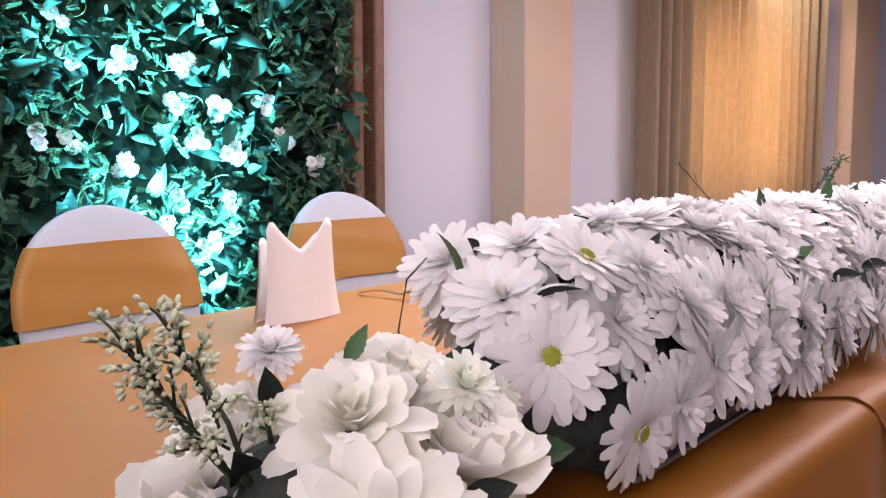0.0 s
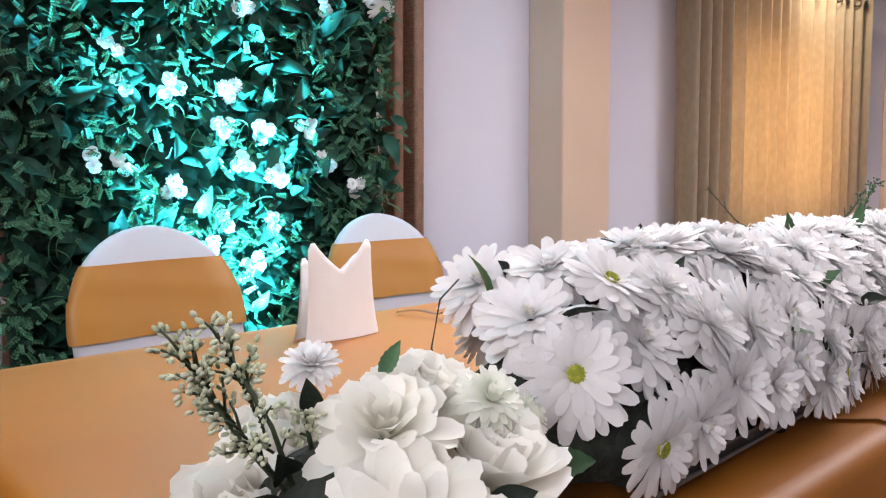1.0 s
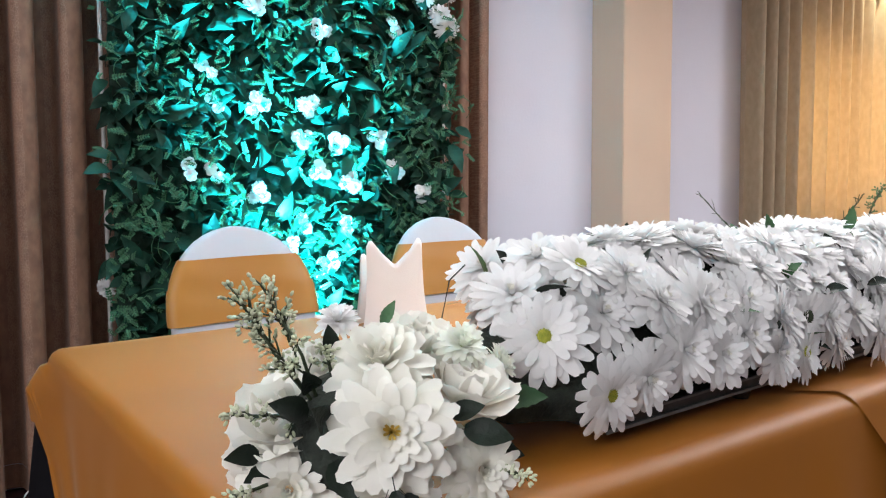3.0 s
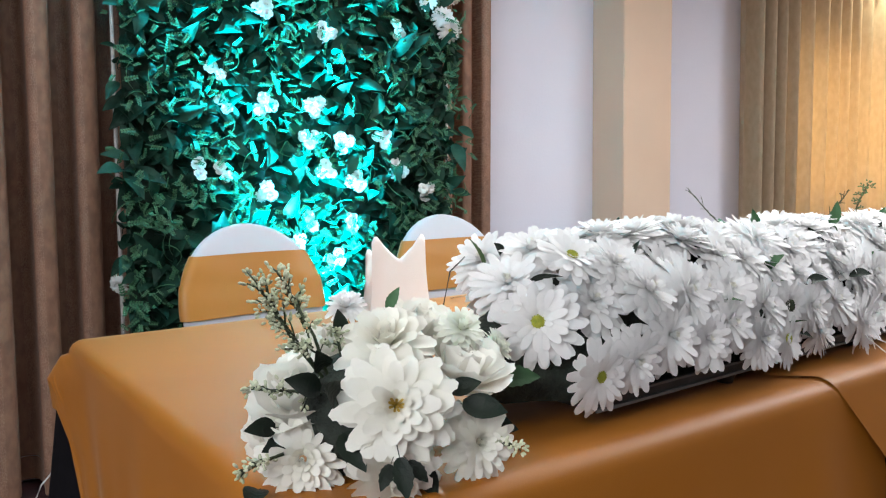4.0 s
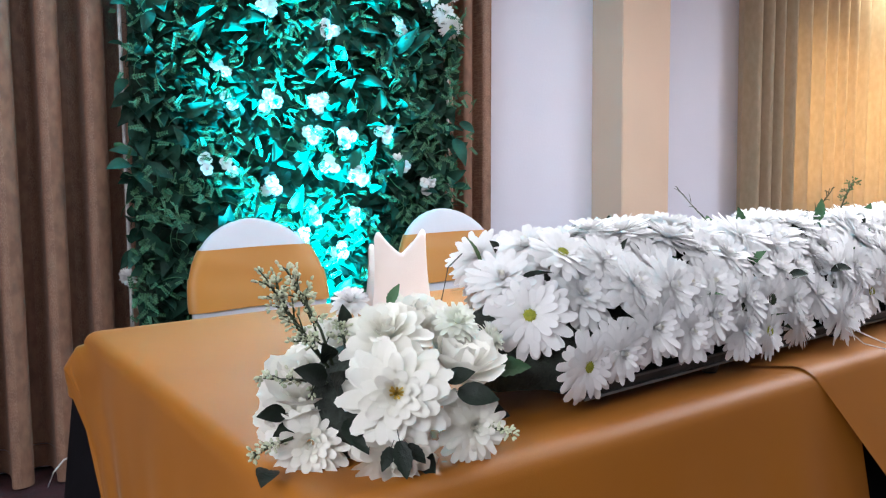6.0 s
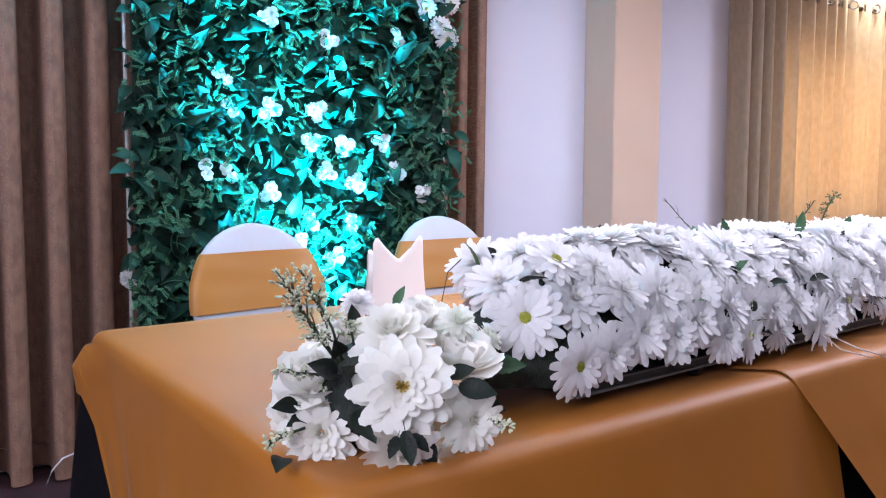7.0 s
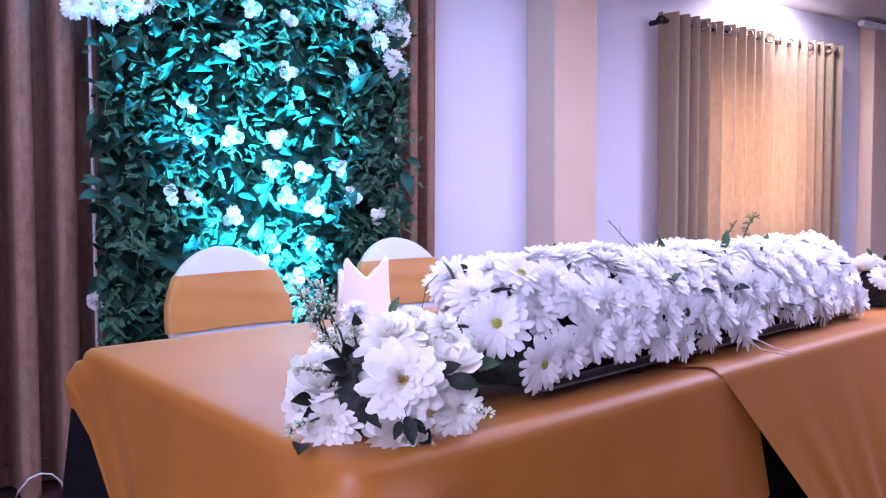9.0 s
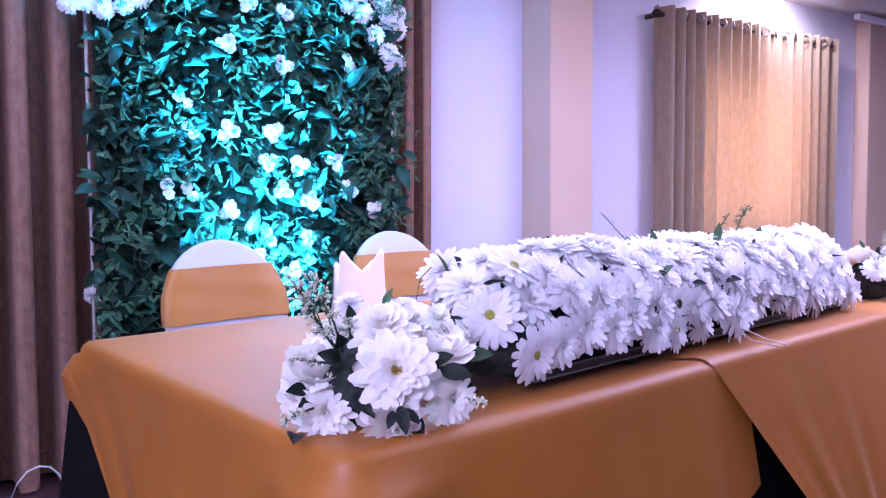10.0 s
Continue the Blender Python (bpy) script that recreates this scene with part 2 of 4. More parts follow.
bar = part("trim", box(bmesh.new(), 6.08, 6.9, WALL_Y - 0.17, WALL_Y - 0.122, 2.495, 2.535, 0.003), WHITE_WALL, smooth=False)
tagged(bar, "white ledge on the top of the beige pilaster", "trim", kind="structure")

# window behind the far curtain
win = thing("window_1", "white framed window hidden behind the long curtain", "window", kind="structure")
fb = bmesh.new()
for a in ((WX0, WX0 + 0.05, WZ0, WZ1), (WX1 - 0.05, WX1, WZ0, WZ1), (WX0 + 0.05, WX1 - 0.05, WZ0, WZ0 + 0.05), (WX0 + 0.05, WX1 - 0.05, WZ1 - 0.05, WZ1),
          (4.92, 4.98, WZ0 + 0.05, WZ1 - 0.05)):
    box(fb, a[0], a[1], WALL_Y + 0.08, WALL_Y + 0.13, a[2], a[3])
part("window_frame", fb, WHITE_WALL, win, smooth=False)


# ---- drapes ----
def drape(name, x0, x1, y, z0, z1, wave, depth, seed, material, ridge=0.0, uneven=0.35, crisp=0.6, share=(0.0, 1.0), proud=0.0):
    """A hanging cloth with uneven folds, thin but closed by a solidified back."""
    rng = random.Random(seed)
    n = int((x1 - x0) / 0.008)
    phase, xs = 2 * math.pi * (x0 - ridge) / wave - math.pi / 2, []
    for i in range(n + 1):
        x = x0 + (x1 - x0) * i / n
        phase += 2 * math.pi / wave * (x1 - x0) / n * (1 + uneven * math.sin(9.1 * x + seed))
        xs.append((x, phase))
    rows = []
    for k in range(15):
        f = share[0] + (share[1] - share[0]) * k / 14
        z = z1 + (z0 - z1) * f
        row = []
        for x, ph in xs:
            amp = depth * (1.0 + 0.25 * math.sin(3 * x + seed) - 0.15 * f)
            swing = math.sin(ph + 0.35 * f * math.sin(5 * x + seed))
            swing -= 0.3 * (crisp > 1)
            yy = y + amp * (math.tanh(crisp * swing) / math.tanh(crisp)) + 0.10 * amp * math.sin(2.0 * ph + 1.3 + f)
            row.append((x - (0.09 * wave * math.sin(2 * ph) if crisp > 1 else 0.0) + 0.012 * f * math.sin(4 * x + 2.1 * seed), yy - proud, z + (0.004 * math.sin(ph) if k == 14 else 0)))
        rows.append(row)
    bm = bmesh.new()
    grid_faces(bm, rows)
    back = [[(p[0], p[1] + 0.004 + 2 * proud, p[2]) for p in r] for r in rows]
    grid_faces(bm, [r[::-1] for r in back])
    ob = part(name, bm, material)
    return ob


for x0, x1, y, wave, depth, seed, ridge, label in (
        (-1.3, 0.56, 2.385, 0.150, 0.092, 1.0, 0.262, "floor-length taupe damask drape in soft folds against the wall"),
        (1.60, 2.148, 2.40, 0.106, 0.070, 4.2, 2.105, "floor-length taupe damask drape beside the white wall")):
    dr = thing("drape", label, "drape", group="taupe drapes")
    for nm, share, proud in (("heading", (0.0, 0.035), 0.0015), ("cloth", (0.035, 0.965), 0.0), ("hem", (0.965, 1.0), 0.0015)):
        piece = drape(nm, x0, x1, y, 0.012, 2.50, wave, depth, seed, DRAPE, ridge, 0.0, 2.0, share, proud)
        piece.parent = dr

curtain = thing("grommet_curtain", "long gold-taupe grommet curtain glowing over the window", "curtain")
part_c = drape("curtain_cloth", 3.80, 5.755, 2.36, 0.08, 2.30, 0.118, 0.044, 2.6, CURTAIN, 3.9, 0.2)
part_c.parent = curtain
b = bmesh.new()
tube(b, [(3.81, 2.37, 2.25), (4.8, 2.37, 2.25), (5.81, 2.37, 2.25)], 0.014, 10)
part("curtain_rod", b, DARK_METAL, curtain, "dark bronze curtain rod")
for x in (3.81, 5.81):
    b = bmesh.new()
    blob(b, (x, 2.37, 2.25), 0.04, 0.028, 0.028, seg=12, rings=8)
    part("finial", b, DARK_METAL, curtain)
for x in (3.85, 5.77):
    b = box(bmesh.new(), x - 0.012, x + 0.012, 2.37, 2.498, 2.24, 2.27, 0.003)
    part("bracket", b, DARK_METAL, curtain)
ring_me = None
for i in range(16):
    x = 3.92 + i * 0.1185
    if ring_me is None:
        b = bmesh.new()
        rings = []
        for k in range(16):
            a = 2 * math.pi * k / 16
            rings.append([((0.026 + 0.006 * math.cos(c)) * math.cos(a), 0.006 * math.sin(c), (0.026 + 0.006 * math.cos(c)) * math.sin(a)) for c in (0, 1.57, 3.14, 4.71)])
        grid_faces(b, rings + rings[:1], True)
        first = part("grommet", b, STEEL, curtain, m=pose(x, 2.325, 2.25, 0, 0, 35))
        ring_me = first.data
    else:
        place("grommet", ring_me, curtain, m=pose(x, 2.325, 2.25, 0, 0, 35 if i % 2 else -35))

# ceiling downlight that washes the wall over the curtain
dl = thing("downlight", "small round recessed ceiling downlight, lit", "downlight", pose(4.95, 2.08, CEIL))
b = bmesh.new()
rings = [[(r * math.cos(a), r * math.sin(a), z) for a in (2 * math.pi * k / 24 for k in range(24))] for r, z in ((0.07, -0.002), (0.068, -0.008), (0.05, -0.008), (0.05, -0.002))]
grid_faces(b, rings, True)
part("bezel", b, WIRE, dl)

# ---- head table ----
TOP = 0.75


def front_y(x):
    return -0.125 + 0.138 * (x - 0.335)


def rear_y(x):
    return 1.07 + 0.18 * (x - 0.222)


def rounded(points, radii, n=5):
    """Round the inner corners of an open path, each by its own radius."""
    out = [Vector(points[0])]
    for a, c, d, r in zip(points, points[1:], points[2:], radii):
        a, c, d = Vector(a), Vector(c), Vector(d)
        p, q = c + (a - c).normalized() * r, c + (d - c).normalized() * r
        for k in range(n + 1):
            f = k / n
            out.append((1 - f) ** 2 * p + 2 * f * (1 - f) * c + f * f * q)
    out.append(Vector(points[-1]))
    return out


def resample(path, step):
    out = [path[0]]
    for a, c in zip(path, path[1:]):
        d = (c - a).length
        k = max(1, int(d / step))
        for i in range(1, k + 1):
            out.append(a + (c - a) * i / k)
    return out


def skirted(bm, path, drop_of, lean_of, z, r=0.03, flare=0.08, fold=0.012, seed=0.0, rows=14, bulge=0.0):
    """Hanging cloth round a path seen with the table on its left hand side; returns the top ring."""
    n = len(path)
    length = [0.0]
    for a, c in zip(path, path[1:]):
        length.append(length[-1] + (c - a).length)
    tans, outs = [], []
    for i in range(n):
        t = (path[min(i + 1, n - 1)] - path[max(i - 1, 0)]).normalized()
        tans.append(t)
        outs.append(Vector((t.y, -t.x)))
    turn = [0.0] * n
    for i in range(1, n - 1):
        turn[i] = abs(tans[i - 1].angle_signed(tans[i + 1], 0.0))
    corner = [sum(turn[max(0, i - 9):i + 10]) / 6.0 for i in range(n)]
    ring = []
    for k in range(rows + 5):
        row = []
        for i in range(n):
            drop = drop_of(length[i] / length[-1])
            if k < 5:
                a = math.pi / 2 * k / 4
                o, d = -r + r * math.sin(a), r * (1 - math.cos(a))
            else:
                f = (k - 4) / rows
                d = r + (drop - r) * f
                wave = math.sin(23 * length[i] + seed) + 0.6 * math.sin(41 * length[i] + 2 * seed)
                o = flare * (d - r) + fold * f * wave + bulge * corner[i] * (d / 0.075 if d < 0.075 else max(0.0, 1 - (d - 0.075) / 0.13))
            s = lean_of(length[i] / length[-1], d)
            p = path[i] + outs[i] * o + tans[i] * s
            row.append((p.x, p.y, z - d))
        ring.append(row)
    return grid_faces(bm, [row[::-1] for row in ring])[0][::-1]


# first cloth: rear edge, round the left end, along the front to the overlap
SEAM_X = 1.24
p_path = [(2.321, rear_y(2.321)), (0.222, 1.07), (0.330, front_y(0.330)), (SEAM_X + 0.13, front_y(SEAM_X + 0.13))]
path1 = resample(rounded(p_path, (0.045, 0.06), 12), 0.018)


def drop1(s):
    # short behind, longest at the front corner, short again at the overlap
    if s < 0.500:
        return 0.13
    if s < 0.518:
        return 0.13 + (s - 0.500) / 0.018 * 0.42
    if s < 0.80:
        return 0.55 + 0.08 * (s - 0.518) / 0.282
    return 0.63 - (s - 0.80) / 0.20 * 0.34


def lean1(s, d):
    if s < 0.775:
        return max(0.0, d - 0.09) * (1.30 * min(1.0, max(0.0, (s - 0.490) / 0.012)) * min(1.0, max(0.0, 1 - (s - 0.502) / 0.27)) ** 1.5 if s > 0.490 else 0.0)
    return d * 0.15 * max(0.0, (s - 0.80) / 0.20) ** 1.5


b = bmesh.new()
top_ring = skirted(b, path1, drop1, lean1, TOP + 0.001, 0.028, 0.10, 0.006, 0.7, 24, 0.075)
mid = Vector((0.95, 0.6, TOP + 0.001))
inner = [b.verts.new(v.co.lerp(mid, 0.06)) for v in top_ring]
for i in range(len(inner) - 1):
    b.faces.new((top_ring[i], top_ring[i + 1], inner[i + 1], inner[i]))
b.faces.new(inner)
table = thing("head_table", "long head table under black skirting and mustard satin cloths", "table")
cloth1 = tagged(part("tablecloth", b, CLOTH), "mustard satin tablecloth draped over the table end, soft corner folds", "tablecloth", "mustard tablecloths")

# second cloth overlaps the first one
path2 = resample([Vector(q) for q in ((SEAM_X, front_y(SEAM_X)), (3.4, front_y(3.4)))], 0.02)
b = bmesh.new()
ring2 = skirted(b, path2, lambda s: 0.62, lambda s, d: 0.85 * d * max(0.0, 1 - s / 0.35) ** 1.3, TOP + 0.006, 0.028, 0.24, 0.005, 2.0)
extra = [b.verts.new((x, y, TOP + 0.006)) for x, y in ((3.4, rear_y(3.4)), (1.75, rear_y(1.75) - 0.02), (1.02, 0.19))]
b.faces.new(ring2 + extra)
cloth2 = tagged(part("tablecloth", b, CLOTH), "mustard satin tablecloth overlapping the first one along the table front", "tablecloth", "mustard tablecloths")

# table itself and its black skirting
b = bmesh.new()
q = [(0.325, 0.99), (0.395, -0.05), (3.35, front_y(3.35) + 0.07), (3.35, rear_y(3.35) - 0.07)]
lo = [b.verts.new((x, y, TOP - 0.04)) for x, y in q]
hi = [b.verts.new((x, y, TOP - 0.003)) for x, y in q]
b.faces.new(lo[::-1])
b.faces.new(hi)
for i in range(4):
    b.faces.new((lo[i], lo[(i + 1) % 4], hi[(i + 1) % 4], hi[i]))
bmesh.ops.recalc_face_normals(b, faces=b.faces)
part("tabletop", b, BLACK, table, smooth=False)
b = bmesh.new()
sk = resample(rounded([(3.3, rear_y(3.3) - 0.06), (0.188, 1.06), (0.30, 0.83), (0.385, -0.06), (3.3, front_y(3.3) + 0.06)], (0.05, 0.05, 0.05)), 0.03)
skirted(b, sk, lambda s: 0.655, lambda s, d: 0.0, TOP - 0.092, 0.01, 0.12, 0.010, 3.0, rows=10)
part("skirting", b, BLACK, table, "black cloth skirting down to the floor")


# ---- chairs ----
def chair():
    """Banquet chair under a fitted white cover, with a wide mustard sash round the back."""
    ch = thing("banquet_chair", "banquet chair in a white cover with a mustard sash", "chair", group="covered banquet chairs")
    W, H = 0.215, 0.50   # half width and height of the back above the seat

    def outline(z):
        # half width at height z over the seat: straight sides into a round top
        s = (z - 0.26) / (H - 0.26)
        return W * (1.0 if s < 0 else max(0.0, 1 - s ** 2.3) ** 0.5) * (0.93 + 0.07 * min(1, z / 0.26))

    def shell(z0, z1, grow, n=16, close=True):
        bm, rows = bmesh.new(), []
        for k in range(n + 1):
            z = z0 + (z1 - z0) * k / n
            if close:
                z = z0 + (z1 - z0) * math.sin(math.pi / 2 * k / n)
            w = outline(min(z, H - 0.0005)) + grow
            row = []
            for j in range(28):
                a = 2 * math.pi * j / 28
                c, s = math.cos(a), math.sin(a)
                dep = (0.032 + grow) * (0.35 + 0.65 * min(1.0, (H - z) / 0.10 + 0.1) if close else 1.0)
                x = w * math.copysign(abs(c) ** 0.55, c)
                y = dep * math.copysign(abs(s) ** 0.8, s) + 0.10 * (z / H) + 0.02 * (x / W) ** 2 * -1
                row.append((x, y, 0.46 + z))
            rows.append(row)
        vs = grid_faces(bm, rows, True)
        if close:
            bm.faces.new(vs[-1])
        return bm
    part("backrest_cover", shell(0.0, H, 0.0), COVER, ch)
    for nm, za, zb, grow in (("sash", 0.325, 0.415, 0.0045), ("sash_fold", 0.243, 0.337, 0.0075)):
        sash = shell(za, zb, grow, 10, False)
        for v in sash.verts:
            v.co.y += 0.0007 * math.sin(75 * v.co.z + 9 * v.co.x) + 0.0006 * math.sin(31 * v.co.x + 40 * v.co.z)
            v.co.z += 0.004 * math.sin(7 * v.co.x + 1.0)
        part(nm, sash, SASH, ch, "wide mustard satin sash" if nm == "sash" else "")
    # seat and skirt of the cover
    bm = bmesh.new()
    rows = []
    for z, g in ((0.0, 0.035), (0.12, 0.03), (0.3, 0.015), (0.42, 0.004), (0.452, 0.0), (0.468, -0.02), (0.474, -0.06)):
        row = []
        for j in range(40):
            a = 2 * math.pi * j / 40
            c, s = math.cos(a), math.sin(a)
            fold = 1 + (0.03 * math.sin(8 * a) if z < 0.3 else 0)
            row.append(((0.21 + g) * fold * math.copysign(abs(c) ** 0.45, c), -0.20 + (0.22 + g) * fold * math.copysign(abs(s) ** 0.45, s), z + 0.004))
        rows.append(row)
    vs = grid_faces(bm, rows, True)
    bm.faces.new(vs[-1])
    part("seat_cover", bm, COVER, ch)
    return ch


first_chair = chair()
first_chair.matrix_basis = pose(0.757, 1.46, 0.005, 0, 0, 8)
second_chair = copy_thing(first_chair, pose(1.50, 1.62, 0.012, 0, 0, 4))
tagged(second_chair, "white covered banquet chair with mustard sash, angled behind the table")

# ---- napkin and fork ----
nap = thing("folded_napkin", "white napkin folded upright into two pointed peaks", "napkin", pose(0.957, 0.985, TOP + 0.003, 0, 0, 8))
for side, rise, off in ((1, 0.166, 0.0), (-1, 0.198, 0.006)):
    b = bmesh.new()
    rows = []
    for k in range(13):
        f = k / 12
        row = []
        for j in range(17):
            u = -1 + 2 * j / 16
            # two peaks with a deep notch between them; the outer edges fall away again
            au = abs(u + 0.04)
            crown = rise * (0.69 + 0.31 * min(1.0, au / 0.74) ** 1.15 - (0.16 if u < 0 else 0.07) * max(0.0, (au - 0.74) / 0.3) ** 2)
            ang = 1.15 * u
            w = 0.078 + 0.014 * (1 - f) ** 3
            x = w * (math.sin(ang) / math.sin(1.15))
            y = side * (0.033 * math.cos(ang) * (1 - 0.45 * f) + 0.004) - off
            row.append((x, y, crown * f))
        rows.append(row)
    grid_faces(b, rows)
    inner_rows = [[(p[0] * 0.985, p[1] - side * 0.003, p[2]) for p in r][::-1] for r in rows]
    v1 = [v for v in b.verts]
    grid_faces(b, inner_rows)
    vs = list(b.verts)
    n1 = len(v1)
    for j in range(16):   # close the upper rim between both faces
        b.faces.new((vs[n1 - 17 + j], vs[n1 - 16 + j], vs[2 * n1 - 2 - j], vs[2 * n1 - 1 - j]))
    part("napkin_fold", b, NAPKIN, nap)

fork = thing("fork", "stainless steel dinner fork lying on the tablecloth", "fork", pose(1.215, 1.13, TOP + 0.004, 0, 0, -72))
b = bmesh.new()
rows = []
for k in range(13):
    f = k / 12
    w = 0.009 - 0.006 * math.sin(math.pi * min(1, f * 1.2)) if f < 0.75 else 0.004 + 0.008 * (f - 0.75) / 0.25
    z = 0.004 + 0.010 * math.sin(math.pi * f) + (0.012 * ((f - 0.75) / 0.25) ** 2 if f > 0.75 else 0)
    rows.append([(-0.02 + 0.14 * f, w, z), (-0.02 + 0.14 * f, 0, z - 0.001), (-0.02 + 0.14 * f, -w, z)])
grid_faces(b, rows)
grid_faces(b, [[(p[0], p[1], p[2] - 0.002) for p in r][::-1] for r in rows])
part("handle", b, STEEL, fork)
for j in range(4):
    b = bmesh.new()
    y = -0.0095 + 0.0063 * j
    tube(b, [(0.12, y * 0.9, 0.016), (0.14, y, 0.017), (0.165, y, 0.022)], 0.0015, 5)
    part("tine", b, STEEL, fork)


# ---- flower heads ----
def petals(bm, n, length, width, r0, z0, tilt0, tilt1, rng, tip=0.6, camber=0.25, nu=5, jitter=0.12, notch=0.0, twist=0.0):
    """A ring of n petals; tilt: rise in degrees at the base and at the tip."""
    spin = rng.uniform(0, 6.28)
    us = [1 - (1 - k / (nu - 1)) ** 1.5 for k in range(nu)]
    for i in range(n):
        a = spin + 2 * math.pi * (i + rng.uniform(-0.25, 0.25)) / n
        ln = length * rng.uniform(1 - jitter, 1 + jitter)
        wd = width * rng.uniform(0.88, 1.12)
        t0, t1 = tilt0 + rng.uniform(-7, 7), tilt1 + rng.uniform(-12, 12)
        ca, sa = math.cos(a), math.sin(a)
        r, z = r0, z0 + rng.uniform(-0.0008, 0.0008)
        tw = rng.uniform(-twist, twist)
        cam_ = camber + rng.uniform(-0.18, 0.18)
        rip, rph = rng.uniform(0.03, 0.10), rng.uniform(0, 6.28)
        rows = []
        for k in range(nu):
            u = us[k]
            prof = (0.35 + 0.65 * math.sin(math.pi / 2 * min(1, u / tip))) if u < tip else max(0.3, 1 - ((u - tip) / (1 - tip)) ** 2.6) ** 0.5
            w = wd * prof / 2
            row = []
            for v in ((-1, 0, 1) if width < 0.5 else (-1, -0.55, 0, 0.55, 1)):
                dz = cam_ * w * (v * v) + tw * v * w * u + rip * w * v * math.sin(6 * u + rph)
                rr = r - (notch * ln if (k == nu - 1 and v == 0) else 0)
                row.append((rr * ca - v * w * sa, rr * sa + v * w * ca, z + dz))
            rows.append(row)
            tl = radians(t0 + (t1 - t0) * u)
            st = (us[k + 1] - u if k < nu - 1 else 0) * ln
            r += st * math.cos(tl)
            z += st * math.sin(tl)
        grid_faces(bm, rows)


def dome(bm, r, h, z, bumps, rng, size):
    blob(bm, (0, 0, z), r, r, h, seg=12, rings=6)
    for i in range(bumps):
        d = r * math.sqrt((i + 0.5) / bumps)
        a = i * 2.39996
        blob(bm, (d * math.cos(a), d * math.sin(a), z + h * math.sqrt(max(0, 1 - (d / r) ** 2))), size, size, size * 1.6, seg=5, rings=3)


def mesh_of(bm, material, name):
    me = bpy.data.meshes.new(name)
    bm.to_mesh(me)
    bm.free()
    me.materials.append(material)
    me.polygons.foreach_set("use_smooth", [True] * len(me.polygons))
    return me


HEADS = {}


def build_heads():
    # unit radius about 1, scaled when placed
    for v in range(3):
        rng = random.Random(100 + v)
        b = bmesh.new()
        petals(b, 18, 0.84, 0.27, 0.16, 0.00, 4, -14, rng, 0.72, -0.15, 6, 0.10, -0.05, 0.25)
        petals(b, 18, 0.78, 0.25, 0.14, 0.03, 12, 2, rng, 0.72, -0.15, 6, 0.12, -0.05, 0.25)
        petals(b, 16, 0.55, 0.20, 0.12, 0.07, 28, 14, rng, 0.70, -0.1, 5, 0.15, -0.05, 0.2)
        petals(b, 12, 0.26, 0.11, 0.10, 0.07, 42, 30, rng, 0.70, 0.1, 4, 0.15)
        c = bmesh.new()
        dome(c, 0.17, 0.08, 0.06, 40, rng, 0.022)
        HEADS["gerbera", v] = (mesh_of(b, PETAL, "gerbera"), mesh_of(c, YELLOW, "flower_centre"))
    for v in range(5):
        rng = random.Random(200 + v)
        b = bmesh.new()
        petals(b, 17, 0.88, 0.28, 0.10, -0.06, -6, -30, rng, 0.75, -0.2, 6, 0.12, -0.05, 0.3)
        petals(b, 17, 0.85, 0.27, 0.10, 0.00, 8, -10, rng, 0.75, -0.2, 6, 0.12, -0.05, 0.3)
        petals(b, 15, 0.76, 0.25, 0.09, 0.04, 20, 6, rng, 0.75, -0.1, 6, 0.14, -0.05, 0.3)
        petals(b, 13, 0.62, 0.23, 0.07, 0.07, 32, 20, rng, 0.72, 0.1, 5, 0.16, -0.05, 0.3)
        petals(b, 13, 0.46, 0.15, 0.04, 0.09, 48, 36, rng, 0.72, 0.2, 5, 0.18, 0.0, 0.3)
        petals(b, 10, 0.30, 0.12, 0.02, 0.10, 66, 58, rng, 0.70, 0.3, 4, 0.2)
        c = bmesh.new()
        petals(c, 9, 0.20, 0.10, 0.015, 0.13, 75, 80, rng, 0.6, 0.4, 4, 0.2)
        petals(c, 6, 0.17, 0.08, 0.005, 0.14, 82, 95, rng, 0.6, 0.4, 4, 0.2)
        HEADS["chrysanthemum", v] = (mesh_of(b, PETAL, "chrysanthemum"), mesh_of(c, CREAM, "flower_centre"))
    for v in range(2):
        rng = random.Random(300 + v)
        b = bmesh.new()
        petals(b, 13, 0.88, 0.37, 0.12, -0.06, -4, -18, rng, 0.60, 0.14, 8, 0.08, -0.07, 0.15)
        petals(b, 13, 0.84, 0.36, 0.12, -0.01, 8, -6, rng, 0.60, 0.16, 8, 0.08, -0.07, 0.15)
        petals(b, 12, 0.74, 0.34, 0.10, 0.04, 18, 6, rng, 0.62, 0.2, 7, 0.09, -0.06, 0.2)
        petals(b, 11, 0.60, 0.29, 0.09, 0.08, 30, 16, rng, 0.62, 0.25, 7, 0.12, -0.05, 0.2)
        petals(b, 10, 0.46, 0.23, 0.07, 0.11, 44, 30, rng, 0.62, 0.3, 6, 0.14, -0.03, 0.2)
        petals(b, 9, 0.34, 0.16, 0.05, 0.13, 60, 50, rng, 0.62, 0.4, 6, 0.16)
        c = bmesh.new()
        petals(c, 9, 0.24, 0.045, 0.02, 0.13, 62, 76, rng, 0.6, 0.2, 4, 0.25)
        petals(c, 6, 0.24, 0.045, 0.0, 0.13, 78, 90, rng, 0.6, 0.2, 4, 0.25)
        HEADS["dahlia", v] = (mesh_of(b, CREAM if v else PETAL, "dahlia"), mesh_of(c, OCHRE, "stamens"))
